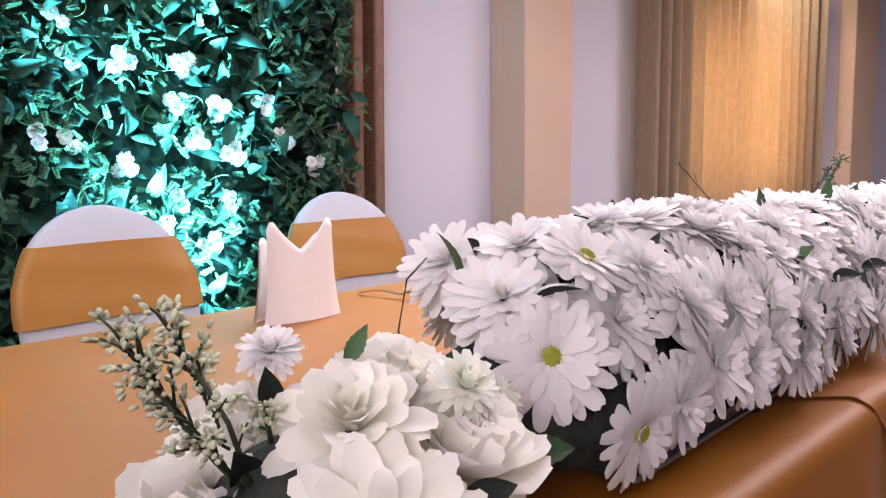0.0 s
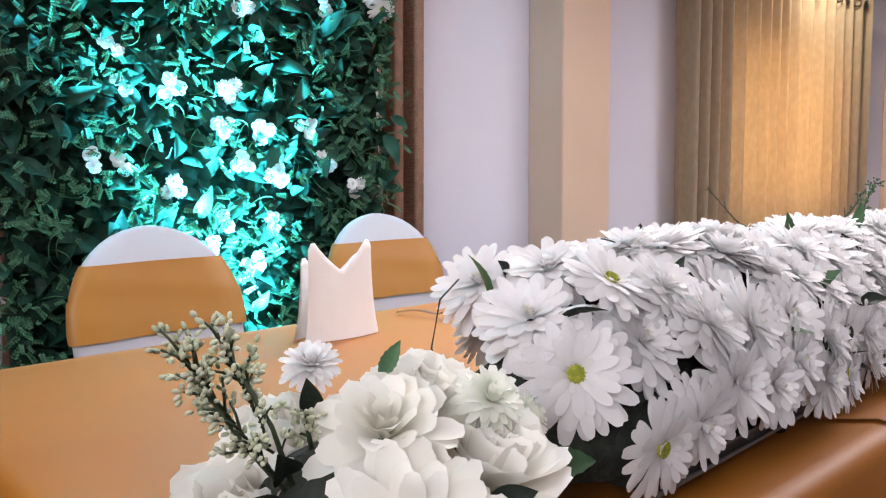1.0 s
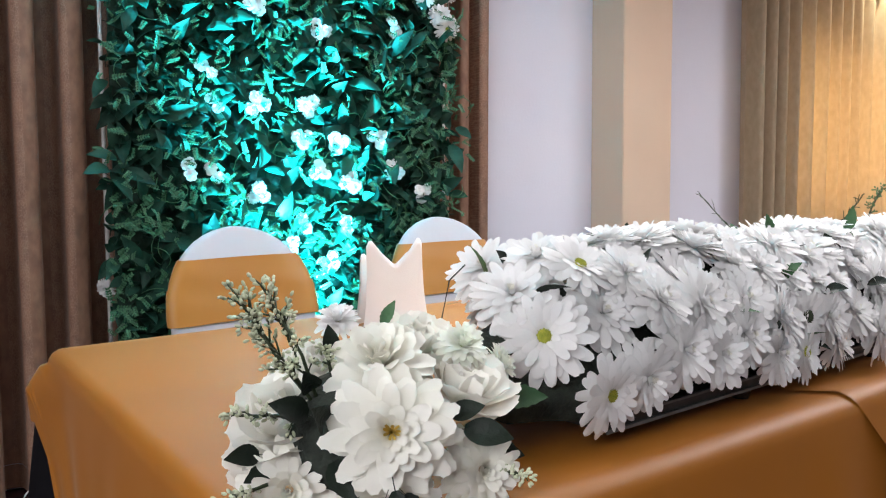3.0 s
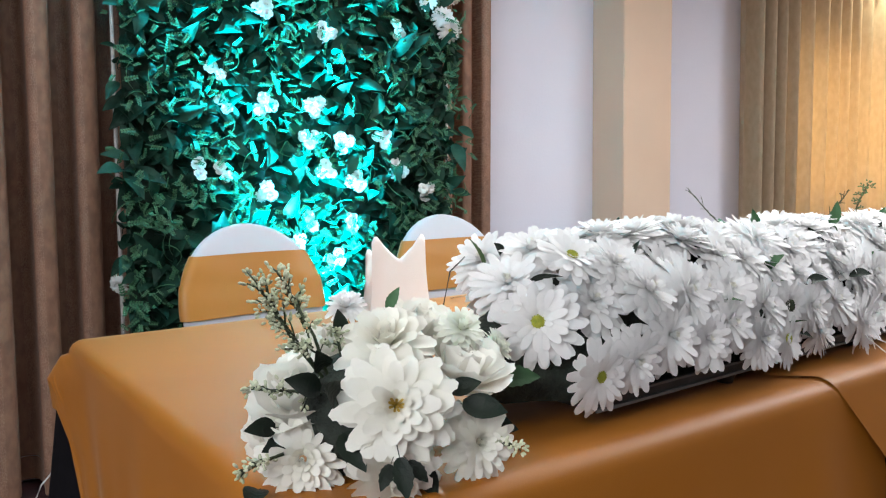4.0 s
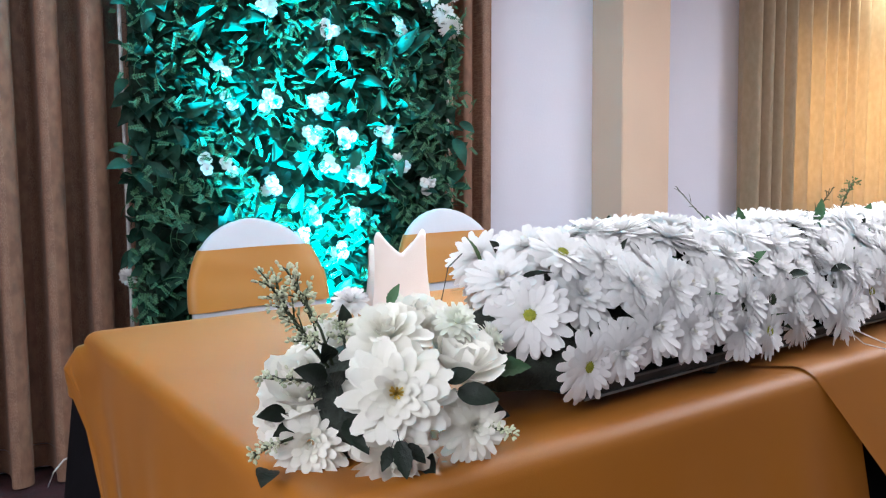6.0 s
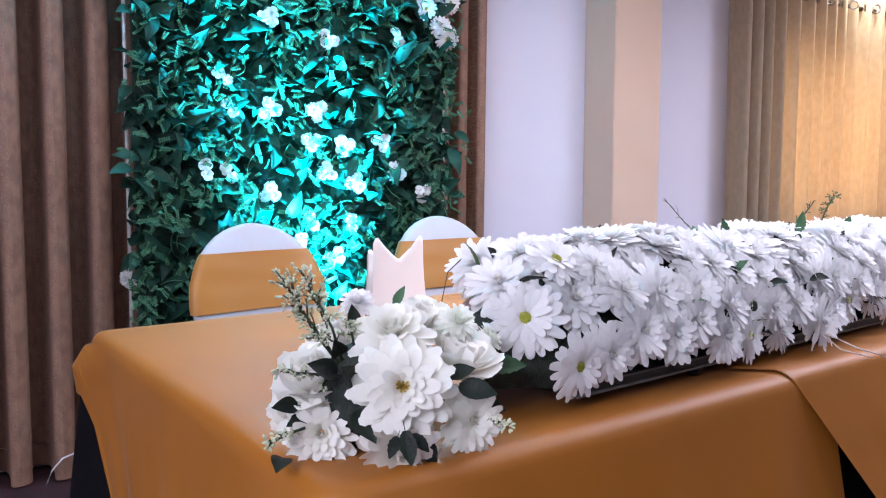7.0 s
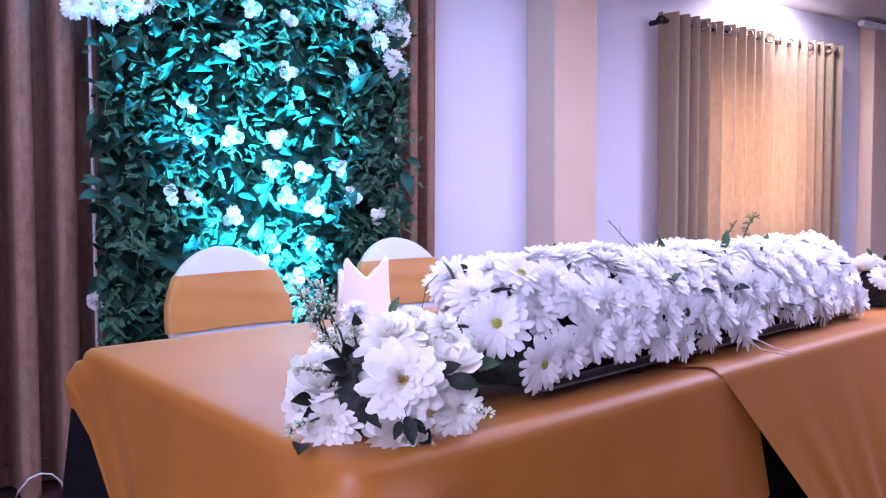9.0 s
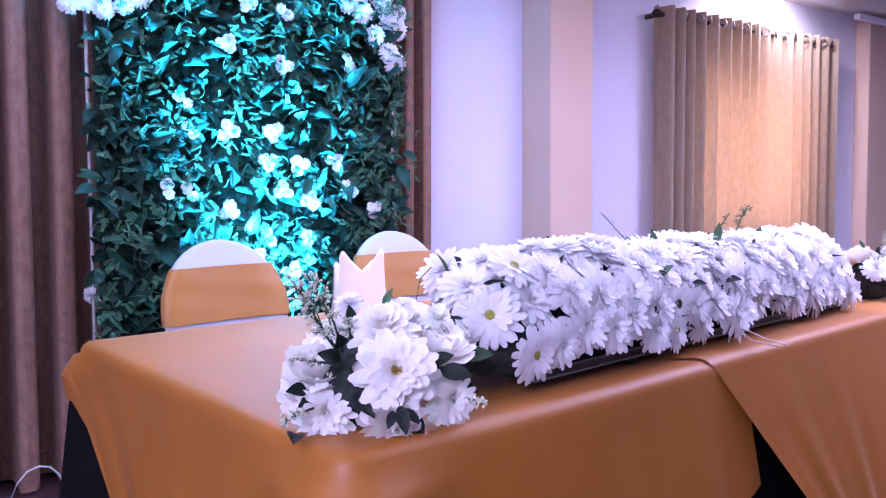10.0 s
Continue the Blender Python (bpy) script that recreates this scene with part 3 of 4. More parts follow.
    for v in range(2):
        # full heads whose broad petals stand up in the middle and fall over at the rim
        rng = random.Random(350 + v)
        b = bmesh.new()
        for n, ln, wd, r0, z0, t0, t1 in ((11, 0.95, 0.50, 0.10, -0.12, -10, -48), (11, 0.95, 0.50, 0.10, -0.04, 14, -24), (10, 0.92, 0.46, 0.09, 0.03, 34, 2),
                                          (9, 0.86, 0.42, 0.07, 0.08, 52, 26), (8, 0.76, 0.36, 0.05, 0.12, 66, 48), (6, 0.66, 0.30, 0.03, 0.14, 80, 70)):
            petals(b, n, ln, wd, r0, z0, t0, t1, rng, 0.70, 0.22, 8, 0.12, -0.03, 0.3)
        c = bmesh.new()
        petals(c, 7, 0.5, 0.18, 0.01, 0.14, 80, 92, rng, 0.66, 0.3, 5, 0.2)
        HEADS["peony", v] = (mesh_of(b, CREAM, "peony"), mesh_of(c, CREAM, "flower_centre"))
    for v in range(2):
        # broad-petalled chrysanthemums of the bouquets
        rng = random.Random(370 + v)
        b = bmesh.new()
        for n, ln, wd, z0, t0, t1 in ((16, 0.92, 0.25, -0.06, -6, -28), (16, 0.88, 0.25, 0.0, 8, -10), (15, 0.80, 0.24, 0.05, 20, 4), (14, 0.66, 0.22, 0.09, 34, 20),
                                      (10, 0.48, 0.21, 0.11, 52, 40), (9, 0.36, 0.17, 0.12, 66, 58), (6, 0.28, 0.14, 0.13, 80, 78)):
            petals(b, n, ln, wd, 0.09, z0, t0, t1, rng, 0.74, 0.12, 7, 0.12, -0.03, 0.3)
        c = bmesh.new()
        petals(c, 7, 0.20, 0.09, 0.01, 0.14, 78, 88, rng, 0.6, 0.4, 4, 0.2)
        HEADS["chrysanthemum", 5 + v] = (mesh_of(b, CREAM, "chrysanthemum"), mesh_of(c, CREAM, "flower_centre"))
    for v in range(3):
        rng = random.Random(400 + v)
        b = bmesh.new()
        for n, ln, wd, r0, z0, t0, t1 in ((5, 1.15, 1.25, 0.12, -0.50, 22, 38), (5, 1.10, 1.15, 0.14, -0.46, 42, 62), (5, 1.05, 1.0, 0.12, -0.44, 58, 84),
                                          (4, 0.98, 0.82, 0.09, -0.42, 68, 98), (4, 0.92, 0.62, 0.05, -0.40, 76, 104), (3, 0.86, 0.40, 0.03, -0.38, 82, 102)):
            petals(b, n, ln, wd, r0, z0, t0, t1, rng, 0.66, 0.42, 8, 0.06, 0.0, 0.12)
        c = bmesh.new()
        petals(c, 3, 0.7, 0.24, 0.01, -0.30, 86, 98, rng, 0.6, 0.5, 6, 0.1)
        HEADS["rose", v] = (mesh_of(b, ROSE, "rose"), mesh_of(c, CREAM, "flower_centre"))
    for v in range(2):
        rng = random.Random(500 + v)
        b = bmesh.new()
        for n, ln, t0, t1 in ((16, 0.95, -8, -30), (16, 0.92, 12, -4), (14, 0.85, 32, 18), (12, 0.78, 50, 40), (9, 0.70, 66, 60), (6, 0.62, 80, 80)):
            petals(b, n, ln, 0.30, 0.05, 0.0, t0, t1, rng, 0.6, 0.3, 5, 0.12, -0.05, 0.4)
        c = bmesh.new()
        dome(c, 0.12, 0.10, 0.10, 20, rng, 0.02)
        HEADS["carnation", v] = (mesh_of(b, MINT if v == 0 else PETAL, "carnation"), mesh_of(c, YELLOW, "flower_centre"))


def build_blossoms():
    # small cupped blossoms of the hedge
    for v in range(2):
        rng = random.Random(600 + v)
        b = bmesh.new()
        petals(b, 5, 0.95, 0.95, 0.05, -0.1, 34, -8, rng, 0.6, 0.25, 7, 0.1)
        petals(b, 5, 0.75, 0.75, 0.04, 0.0, 60, 24, rng, 0.6, 0.3, 7, 0.1)
        petals(b, 4, 0.55, 0.5, 0.02, 0.05, 80, 70, rng, 0.6, 0.3, 6, 0.1)
        c = bmesh.new()
        dome(c, 0.14, 0.12, 0.15, 12, rng, 0.03)
        HEADS["blossom", v] = (mesh_of(b, PETAL, "blossom"), mesh_of(c, CREAM, "flower_centre"))


build_heads()
build_blossoms()


def flower(kind, v, parent, place_, normal, radius, spin, label="", dark=False):
    me, ce = HEADS[kind, v]
    ob = place(kind, me, parent, label, facing(place_, normal, spin, radius))
    if dark:
        c = bmesh.new()
        dome(c, 0.2, 0.10, 0.10, 40, random.Random(5), 0.022)
        part("flower_centre", c, DARKEYE, ob, "dark green flower centre")
    else:
        place("flower_centre", ce, ob)
    return ob


def leaf_mesh(name, length, width, material, fold=0.25, droop=-0.3, teeth=0.0, nu=7):
    """An ovate leaf along +x with a folded midrib."""
    b = bmesh.new()
    rows = []
    for k in range(nu):
        u = k / (nu - 1)
        w = width / 2 * math.sin(math.pi * min(1, 0.06 + 0.94 * u) ** 0.85) ** 0.9 if u < 1 else 0.0004
        if teeth:
            w *= 1 + teeth * (1 if k % 2 else -1)
        z = length * (0.35 * u + droop * u * u)
        rows.append([(u * length, w, z + fold * w), (u * length, w * 0.5, z + fold * w * 0.35), (u * length, 0, z), (u * length, -w * 0.5, z + fold * w * 0.35), (u * length, -w, z + fold * w)])
    grid_faces(b, rows)
    tube(b, [(-length * 0.3, 0, -length * 0.12), (0, 0, 0)], length * 0.012, 4)
    return mesh_of(b, material, name)


LEAVES = [leaf_mesh("leaf", 0.06, 0.034, LEAF, 0.3, -0.35), leaf_mesh("leaf", 0.055, 0.028, LEAF, 0.2, -0.2, 0.08, 11), leaf_mesh("leaf", 0.07, 0.03, GREEN_LEAF, 0.25, -0.3, 0.07, 13)]


def leaf(parent, v, place_, direction, up=(0, 0, 1), scale=1.0):
    d = Vector(direction).normalized()
    s = Vector(up).cross(d).normalized()
    u = d.cross(s)
    m = Matrix((d, s, u)).transposed().to_4x4()
    return place("leaf", LEAVES[v], parent, m=Matrix.Translation(place_) @ m @ Matrix.Scale(scale, 4))


# ---- long flower runner on the table ----
AX, AY = 0.60, 0.10                       # start of the runner's axis
DIR = Vector((math.cos(radians(10.2)), math.sin(radians(10.2)), 0))
SIDE = Vector((-DIR.y, DIR.x, 0))
LENGTH, HALF, RISE, BASE = 1.60, 0.150, 0.180, 0.797
runner = thing("flower_runner", "long low runner of white gerberas and chrysanthemums on a dark tray", "flower arrangement")


def on_mound(s, phi, grow=0.0):
    """Place and outward way on the flower mound: s along it, phi 0 at the front foot, 180 at the rear foot."""
    c, h = math.cos(radians(phi)), math.sin(radians(phi))
    p = Vector((AX, AY, BASE)) + DIR * s + SIDE * (-(HALF + grow) * c) + Vector((0, 0, (RISE + grow) * h))
    n = SIDE * (-c / HALF) + Vector((0, 0, h / RISE))
    return p, n.normalized()


rng = random.Random(11)
# dark foam loaf that carries the flowers
rows = []
for k in range(34):
    f = k / 33
    s = 0.05 + f * (LENGTH - 0.10)
    g = -0.045 - 0.05 * (1 - min(1, min(f, 1 - f) * 12))
    rows.append([tuple(on_mound(s, ph, g + rng.uniform(-0.006, 0.006))[0]) for ph in range(-8, 189, 14)])
b = bmesh.new()
vs = grid_faces(b, rows)
b.faces.new(vs[0][::-1])
b.faces.new(vs[-1])
part("floral_foam", b, MOSS, runner, "dark green mossy floral foam")
# tray under it
tb = bmesh.new()
box(tb, 0.09, LENGTH, -0.115, 0.115, 0.0, 0.006)
for a in ((0.09, LENGTH, -0.12, -0.115, 0.0, 0.017), (0.09, LENGTH, 0.115, 0.12, 0.0, 0.017), (0.085, 0.09, -0.12, 0.12, 0.0, 0.017), (LENGTH, LENGTH + 0.005, -0.12, 0.12, 0.0, 0.017)):
    box(tb, *a)
TRAY_M = Matrix.Translation((AX + 0.06, AY + 0.007, 0.772)) @ Matrix.Rotation(radians(10.2), 4, "Z")
part("tray", tb, TRAY, runner, smooth=False, m=TRAY_M)
tb = bmesh.new()
box(tb, 0.083, LENGTH + 0.007, -0.1235, -0.1205, -0.001, 0.003)
box(tb, 0.083, LENGTH + 0.007, -0.1235, -0.1205, 0.015, 0.018)
part("tray_rim", tb, TRAY_RIM, runner, "shiny clear plastic rim", smooth=False, m=TRAY_M)
foot_me = None
for s in (0.42, 0.86, 1.32, 1.6):
    for side in (-0.10, 0.10):
        m = TRAY_M @ Matrix.Translation((s, side, -0.018))
        if foot_me is None:
            fb = bmesh.new()
            grid_faces(fb, [[(r * math.cos(a), r * math.sin(a), z) for a in (0.785 * k for k in range(8))] for r, z in ((0.0005, 0.0), (0.012, 0.0), (0.016, 0.012), (0.016, 0.018))], True)
            foot_me = part("foot", fb, BLACK_PLASTIC, runner, m=m).data
        else:
            place("foot", foot_me, runner, m=m)

taken = []


def head(kind, v, p, n, r, dark=False, label=""):
    taken.append(Vector(p))
    return flower(kind, v, runner, p, n, r, rng.uniform(0, 6.28), label, dark)


b = bmesh.new()
tube(b, [(0.70, 0.17, 0.80), (0.668, 0.20, 0.84), (0.660, 0.215, 0.89), (0.675, 0.22, 0.94), (0.70, 0.22, 0.96)], 0.0011, 5)
part("bent_stem", b, BLACK_PLASTIC, runner, "thin dark bent stem")
# flowers that stand out along the near end and the front
KEY = [
    ("gerbera", 0, (0.708, 0.052, 0.886), (-0.50, -0.80, 0.34), 0.060),
    ("gerbera", 1, (0.764, -0.002, 0.820), (0.12, -0.95, -0.12), 0.052),
    ("chrysanthemum", 0, (0.742, 0.235, 0.950), (-0.62, -0.22, 0.72), 0.058),
    ("chrysanthemum", 2, (0.700, 0.105, 0.930), (-0.45, -0.42, 0.80), 0.058),
    ("chrysanthemum", 1, (0.800, 0.055, 0.905), (-0.05, -0.78, 0.60), 0.056),
    ("chrysanthemum", 2, (0.825, 0.002, 0.832), (0.05, -0.97, -0.05), 0.050),
    ("chrysanthemum", 3, (0.895, 0.010, 0.858), (0.10, -0.95, 0.20), 0.056),
    ("chrysanthemum", 4, (0.875, 0.110, 0.955), (-0.10, -0.45, 0.90), 0.060),
    ("chrysanthemum", 0, (0.965, 0.092, 0.934), (0.12, -0.62, 0.75), 0.058),
    ("chrysanthemum", 1, (1.030, 0.028, 0.862), (0.15, -0.95, 0.15), 0.056),
    ("chrysanthemum", 2, (1.195, 0.100, 0.932), (0.15, -0.65, 0.72), 0.058),
    ("gerbera", 0, (1.205, 0.062, 0.868), (0.20, -0.95, 0.10), 0.052),
    ("chrysanthemum", 3, (1.120, 0.145, 0.972), (0.10, -0.40, 0.90), 0.060),
    ("chrysanthemum", 4, (1.272, 0.070, 0.862), (0.20, -0.95, 0.15), 0.052),
    ("chrysanthemum", 1, (0.785, 0.170, 0.968), (-0.35, -0.20, 0.90), 0.058),
]
for i, (kind, v, p, n, r) in enumerate(KEY):
    head(kind, v, p, n, r, dark=(i == 11))
tries = 0
while tries < 5000 and len(taken) < 240:
    tries += 1
    s, ph = rng.uniform(0.17, LENGTH), rng.uniform(6, 172)
    if s < 0.24 and not 45 < ph < 150:
        continue
    wob = rng.uniform(-0.008, 0.012)
    p, n = on_mound(s, ph, wob)
    if any((p - q).length < 0.055 for q in taken):
        continue
    n = (n + Vector((rng.uniform(-0.25, 0.25), rng.uniform(-0.25, 0.25), rng.uniform(-0.15, 0.2)))).normalized()
    if s < 0.12:
        n = (n - DIR * 0.7).normalized()
    if rng.random() < 0.04:
        head("gerbera", rng.randrange(3), p, n, rng.uniform(0.047, 0.056))
    else:
        head("chrysanthemum", rng.randrange(5), p, n, rng.uniform(0.048, 0.060))
# leaves between the flowers
for i in range(70):
    s, ph = rng.uniform(0.08, LENGTH), rng.uniform(5, 150)
    p, n = on_mound(s, ph, rng.uniform(-0.045, -0.020))
    d = (n + 0.8 * Vector((rng.uniform(-1, 1), rng.uniform(-1, 1), rng.uniform(-0.6, 0.6)))).normalized()
    leaf(runner, rng.choice((0, 0, 1, 2)), p, d, (rng.uniform(-0.3, 0.3), 0.1, 1), rng.uniform(0.7, 1.15))
for p, d, v, sc in (((0.750, 0.190, 0.966), (-0.55, -0.25, 0.55), 0, 0.75), ((0.872, 0.180, 0.985), (0.85, -0.30, 0.40), 1, 0.9), ((0.905, 0.190, 0.985), (-0.7, -0.5, 0.45), 1, 0.8),
                    ((0.984, 0.210, 0.980), (0.15, -0.05, 1.0), 1, 0.85), ((0.958, 0.150, 0.972), (0.8, -0.2, 0.5), 0, 0.8), ((1.120, 0.130, 0.955), (0.6, -0.5, 0.5), 0, 0.9),
                    ((1.285, 0.190, 0.975), (-0.45, -0.35, 0.85), 2, 1.0), ((1.440, 0.210, 0.985), (0.8, -0.3, 0.4), 0, 0.9), ((1.571, 0.232, 0.985), (-0.1, -0.3, 1.0), 2, 0.85),
                    ((1.185, 0.090, 0.925), (0.3, -0.75, 0.6), 2, 0.8), ((1.265, 0.062, 0.905), (0.1, -0.8, 0.2), 0, 1.0), ((1.430, 0.095, 0.905), (0.1, -0.8, 0.1), 0, 1.0),
                    ((0.850, 0.035, 0.905), (0.3, -0.8, 0.4), 0, 0.8), ((0.790, 0.040, 0.860), (0.2, -0.8, -0.3), 0, 0.9), ((1.100, 0.040, 0.880), (0.2, -0.8, -0.4), 0, 0.8),
                    ((0.66, 0.08, 0.83), (-0.5, -0.9, 0.0), 1, 1.1)):
    leaf(runner, v, (p[0] + 0.004, p[1] + 0.014, p[2] - 0.006), d, (-0.4, -0.7, 0.6), (0.66, 0.8, 0.9)[v] * sc)


def twig(name, parent, base, tip, n, spread, bud=None, seed=0, thick=0.0016):
    """A branching twig; bud: material of the buds at its ends."""
    rng_ = random.Random(seed)
    base, tip = Vector(base), Vector(tip)
    st, bd = bmesh.new(), bmesh.new()
    mid = (base + tip) / 2 + Vector((rng_.uniform(-1, 1), rng_.uniform(-1, 1), 0)) * 0.006
    tube(st, [base, mid, tip], thick * 1.5, 5, thick * 0.7)
    ln = (tip - base).length
    for i in range(n):
        f = 0.25 + 0.75 * ((i + 0.5) / n) ** 0.7
        p = base.lerp(tip, f)
        way = ((tip - base).normalized() * 0.8 + Vector((rng_.gauss(0, 1), rng_.gauss(0, 1), rng_.gauss(0, 0.7))).normalized() * spread).normalized()
        q = p + way * ln * rng_.uniform(0.10, 0.20)
        tube(st, [p, (p + q) / 2 + Vector((0, 0, 0.002)), q], thick * 0.7, 4, thick * 0.5)
        if bud:
            for k in range(6):
                d = (way + 0.9 * Vector((rng_.gauss(0, 1), rng_.gauss(0, 1), rng_.gauss(0, 1))).normalized()).normalized()
                e = q - way * 0.012 * rng_.random() + d * rng_.uniform(0.004, 0.009)
                blob(bd, e, 0.0018, 0.0018, 0.0031, d, 5, 4)
    part(name, st, STEM, parent)
    if bud:
        part("berry_head", bd, bud, parent, "pale green and white buds")
    else:
        bd.free()


twig("twig", runner, (1.26, 0.22, 0.97), (1.20, 0.27, 1.055), 6, 0.5, None, 3, 0.0009)
twig("twig", runner, (1.62, 0.30, 0.98), (1.66, 0.27, 1.045), 12, 0.9, None, 4, 0.0016)
twig("twig", runner, (1.78, 0.34, 0.98), (1.82, 0.33, 1.06), 12, 0.8, GREEN_LEAF, 5, 0.0016)
b = bmesh.new()
tube(b, [(1.42, 0.06, 0.80), (1.46, 0.02, 0.775), (1.50, -0.01, 0.760)], 0.0012, 5)
tube(b, [(1.41, 0.06, 0.80), (1.42, 0.03, 0.775), (1.47, 0.0, 0.760)], 0.0010, 5)
part("loose_thread", b, ROD, runner, "pale loose plastic thread")


# ---- round bouquets at both ends of the runner ----
def bouquet(label):
    bq = thing("bouquet", label, "flower arrangement", group="round bouquets on the table")
    def f(kind, v, p, n, r, lab=""):
        flower(kind, v, bq, p, n, r * 1.03, rng.uniform(0, 6.28), lab)
    f("dahlia", 1, (0.447, -0.068, 0.842), (-0.40, -0.86, 0.28), 0.061, "large cream dahlia with ochre stamens")
    f("chrysanthemum", 5, (0.374, 0.005, 0.779), (-0.40, -0.88, 0.20), 0.047)
    f("chrysanthemum", 6, (0.543, -0.066, 0.789), (0.02, -0.96, 0.20), 0.043)
    f("rose", 0, (0.556, -0.016, 0.858), (0.10, -0.42, 0.90), 0.047)
    f("peony", 0, (0.467, -0.004, 0.885), (-0.30, -0.50, 0.80), 0.050, "full white peony with broad falling petals")
    f("rose", 1, (0.530, 0.040, 0.897), (-0.10, -0.45, 0.88), 0.038)
    f("carnation", 0, (0.558, -0.008, 0.900), (0.05, -0.60, 0.75), 0.027)
    f("carnation", 0, (0.632, 0.036, 0.864), (0.60, -0.60, 0.45), 0.023)
    f("rose", 2, (0.382, 0.042, 0.836), (-0.35, -0.45, 0.80), 0.048)
    f("carnation", 1, (0.465, 0.104, 0.918), (-0.20, -0.40, 0.88), 0.024)
    f("peony", 1, (0.450, -0.052, 0.772), (-0.22, -0.92, -0.25), 0.047)
    f("rose", 2, (0.425, 0.085, 0.872), (-0.4, -0.1, 0.9), 0.038)
    f("rose", 0, (0.362, 0.060, 0.800), (-0.7, -0.4, 0.5), 0.032)
    f("chrysanthemum", 2, (0.510, 0.095, 0.860), (0.2, 0.6, 0.7), 0.045)
    bm = bmesh.new()
    blob(bm, (0.455, 0.02, 0.815), 0.078, 0.062, 0.070, seg=18, rings=12)
    r2 = random.Random(8)
    for v in bm.verts:
        v.co += Vector((r2.uniform(-1, 1), r2.uniform(-1, 1), r2.uniform(-1, 1))) * 0.004
    part("floral_foam", bm, MOSS, bq)
    for p, d, v, s in (((0.350, 0.02, 0.812), (-0.9, -0.25, 0.1), 0, 0.75), ((0.40, -0.02, 0.845), (-0.5, -0.7, 0.5), 0, 1.0), ((0.385, -0.02, 0.855), (-0.9, -0.2, 0.4), 0, 0.9),
                       ((0.432, -0.105, 0.802), (0.05, -0.30, -1.0), 1, 0.85), ((0.425, -0.10, 0.795), (-0.6, -0.3, -0.9), 1, 0.6), ((0.444, -0.10, 0.795), (0.6, -0.3, -0.8), 1, 0.6), ((0.52, -0.075, 0.835), (0.75, -0.6, -0.15), 0, 0.95), ((0.51, -0.065, 0.848), (0.7, -0.5, 0.25), 0, 0.7),
                       ((0.600, 0.00, 0.838), (0.95, -0.35, -0.05), 2, 1.05), ((0.325, 0.00, 0.757), (-0.5, -0.9, -0.05), 0, 0.9), ((0.56, -0.03, 0.80), (0.9, -0.5, -0.25), 1, 1.1),
                       ((0.43, 0.03, 0.90), (-0.2, -0.1, 1.0), 0, 0.6), ((0.48, 0.02, 0.925), (0.4, -0.3, 0.9), 2, 0.5),
                       ((0.405, -0.03, 0.81), (0.15, -0.8, -0.6), 0, 1.0), ((0.40, 0.01, 0.87), (-0.4, -0.6, 0.6), 0, 0.8), ((0.475, -0.06, 0.775), (0.25, -0.6, -0.8), 0, 0.8),
                       ((0.37, 0.02, 0.80), (-1, -0.2, -0.3), 1, 0.9), ((0.57, 0.03, 0.84), (0.8, 0.2, -0.2), 1, 1.0)):
        leaf(bq, v, p, d, (-0.35, -0.85, 0.45), s * 0.84)
    twig("berry_sprig", bq, (0.415, 0.010, 0.840), (0.335, 0.006, 0.956), 34, 0.55, BUD, 21)
    twig("berry_sprig", bq, (0.410, 0.010, 0.845), (0.356, 0.006, 0.968), 26, 0.7, BUD, 22)
    twig("berry_sprig", bq, (0.410, 0.005, 0.840), (0.315, -0.035, 0.868), 8, 0.6, BUD, 23)
    twig("berry_sprig", bq, (0.430, 0.030, 0.870), (0.412, 0.010, 0.912), 7, 0.7, BUD, 24)
    twig("berry_sprig", bq, (0.355, 0.00, 0.79), (0.305, -0.01, 0.780), 8, 0.8, BUD, 25)
    twig("berry_sprig", bq, (0.545, -0.07, 0.79), (0.580, -0.095, 0.785), 6, 0.7, BUD, 26)
    return bq


bq1 = bouquet("bouquet of white dahlias, roses and berry sprigs on the table end")
bq2 = copy_thing(bq1, pose(3.00, 0.27, 0.0, 0, 0, 165))
tagged(bq2, "bouquet of white roses and chrysanthemums beyond the long runner")

# ---- flower wall ----
PY = 2.25
fw = thing("flower_wall", "artificial hedge panel of green leaves with white flowers, on a tube frame", "flower wall")
PX0, PX1, PZ0, PZ1 = 0.485, 1.835, 0.06, 2.30
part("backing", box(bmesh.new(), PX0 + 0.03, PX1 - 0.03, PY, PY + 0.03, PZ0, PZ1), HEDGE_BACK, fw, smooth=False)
for x in (PX0 + 0.005, PX1 - 0.005):
    b = bmesh.new()
    tube(b, [(x, PY + 0.015, 0.0), (x, PY + 0.015, 1.2), (x, PY + 0.015, PZ1)], 0.007, 8)
    part("frame_tube", b, ROD, fw, "thin white frame tube")
for x in (PX0 + 0.1, PX1 - 0.1):
    b = box(bmesh.new(), x - 0.02, x + 0.02, PY - 0.2, PY + 0.14, 0.0, 0.03, 0.004)
    part("foot", b, DARK_METAL, fw)

rng = random.Random(77)
HEDGE = [leaf_mesh("leaf", 0.105, 0.050, WALL_LEAF, 0.3, -0.40), leaf_mesh("leaf", 0.080, 0.044, WALL_LEAF, 0.2, -0.3), leaf_mesh("leaf", 0.135, 0.054, WALL_LEAF, 0.3, -0.42)]


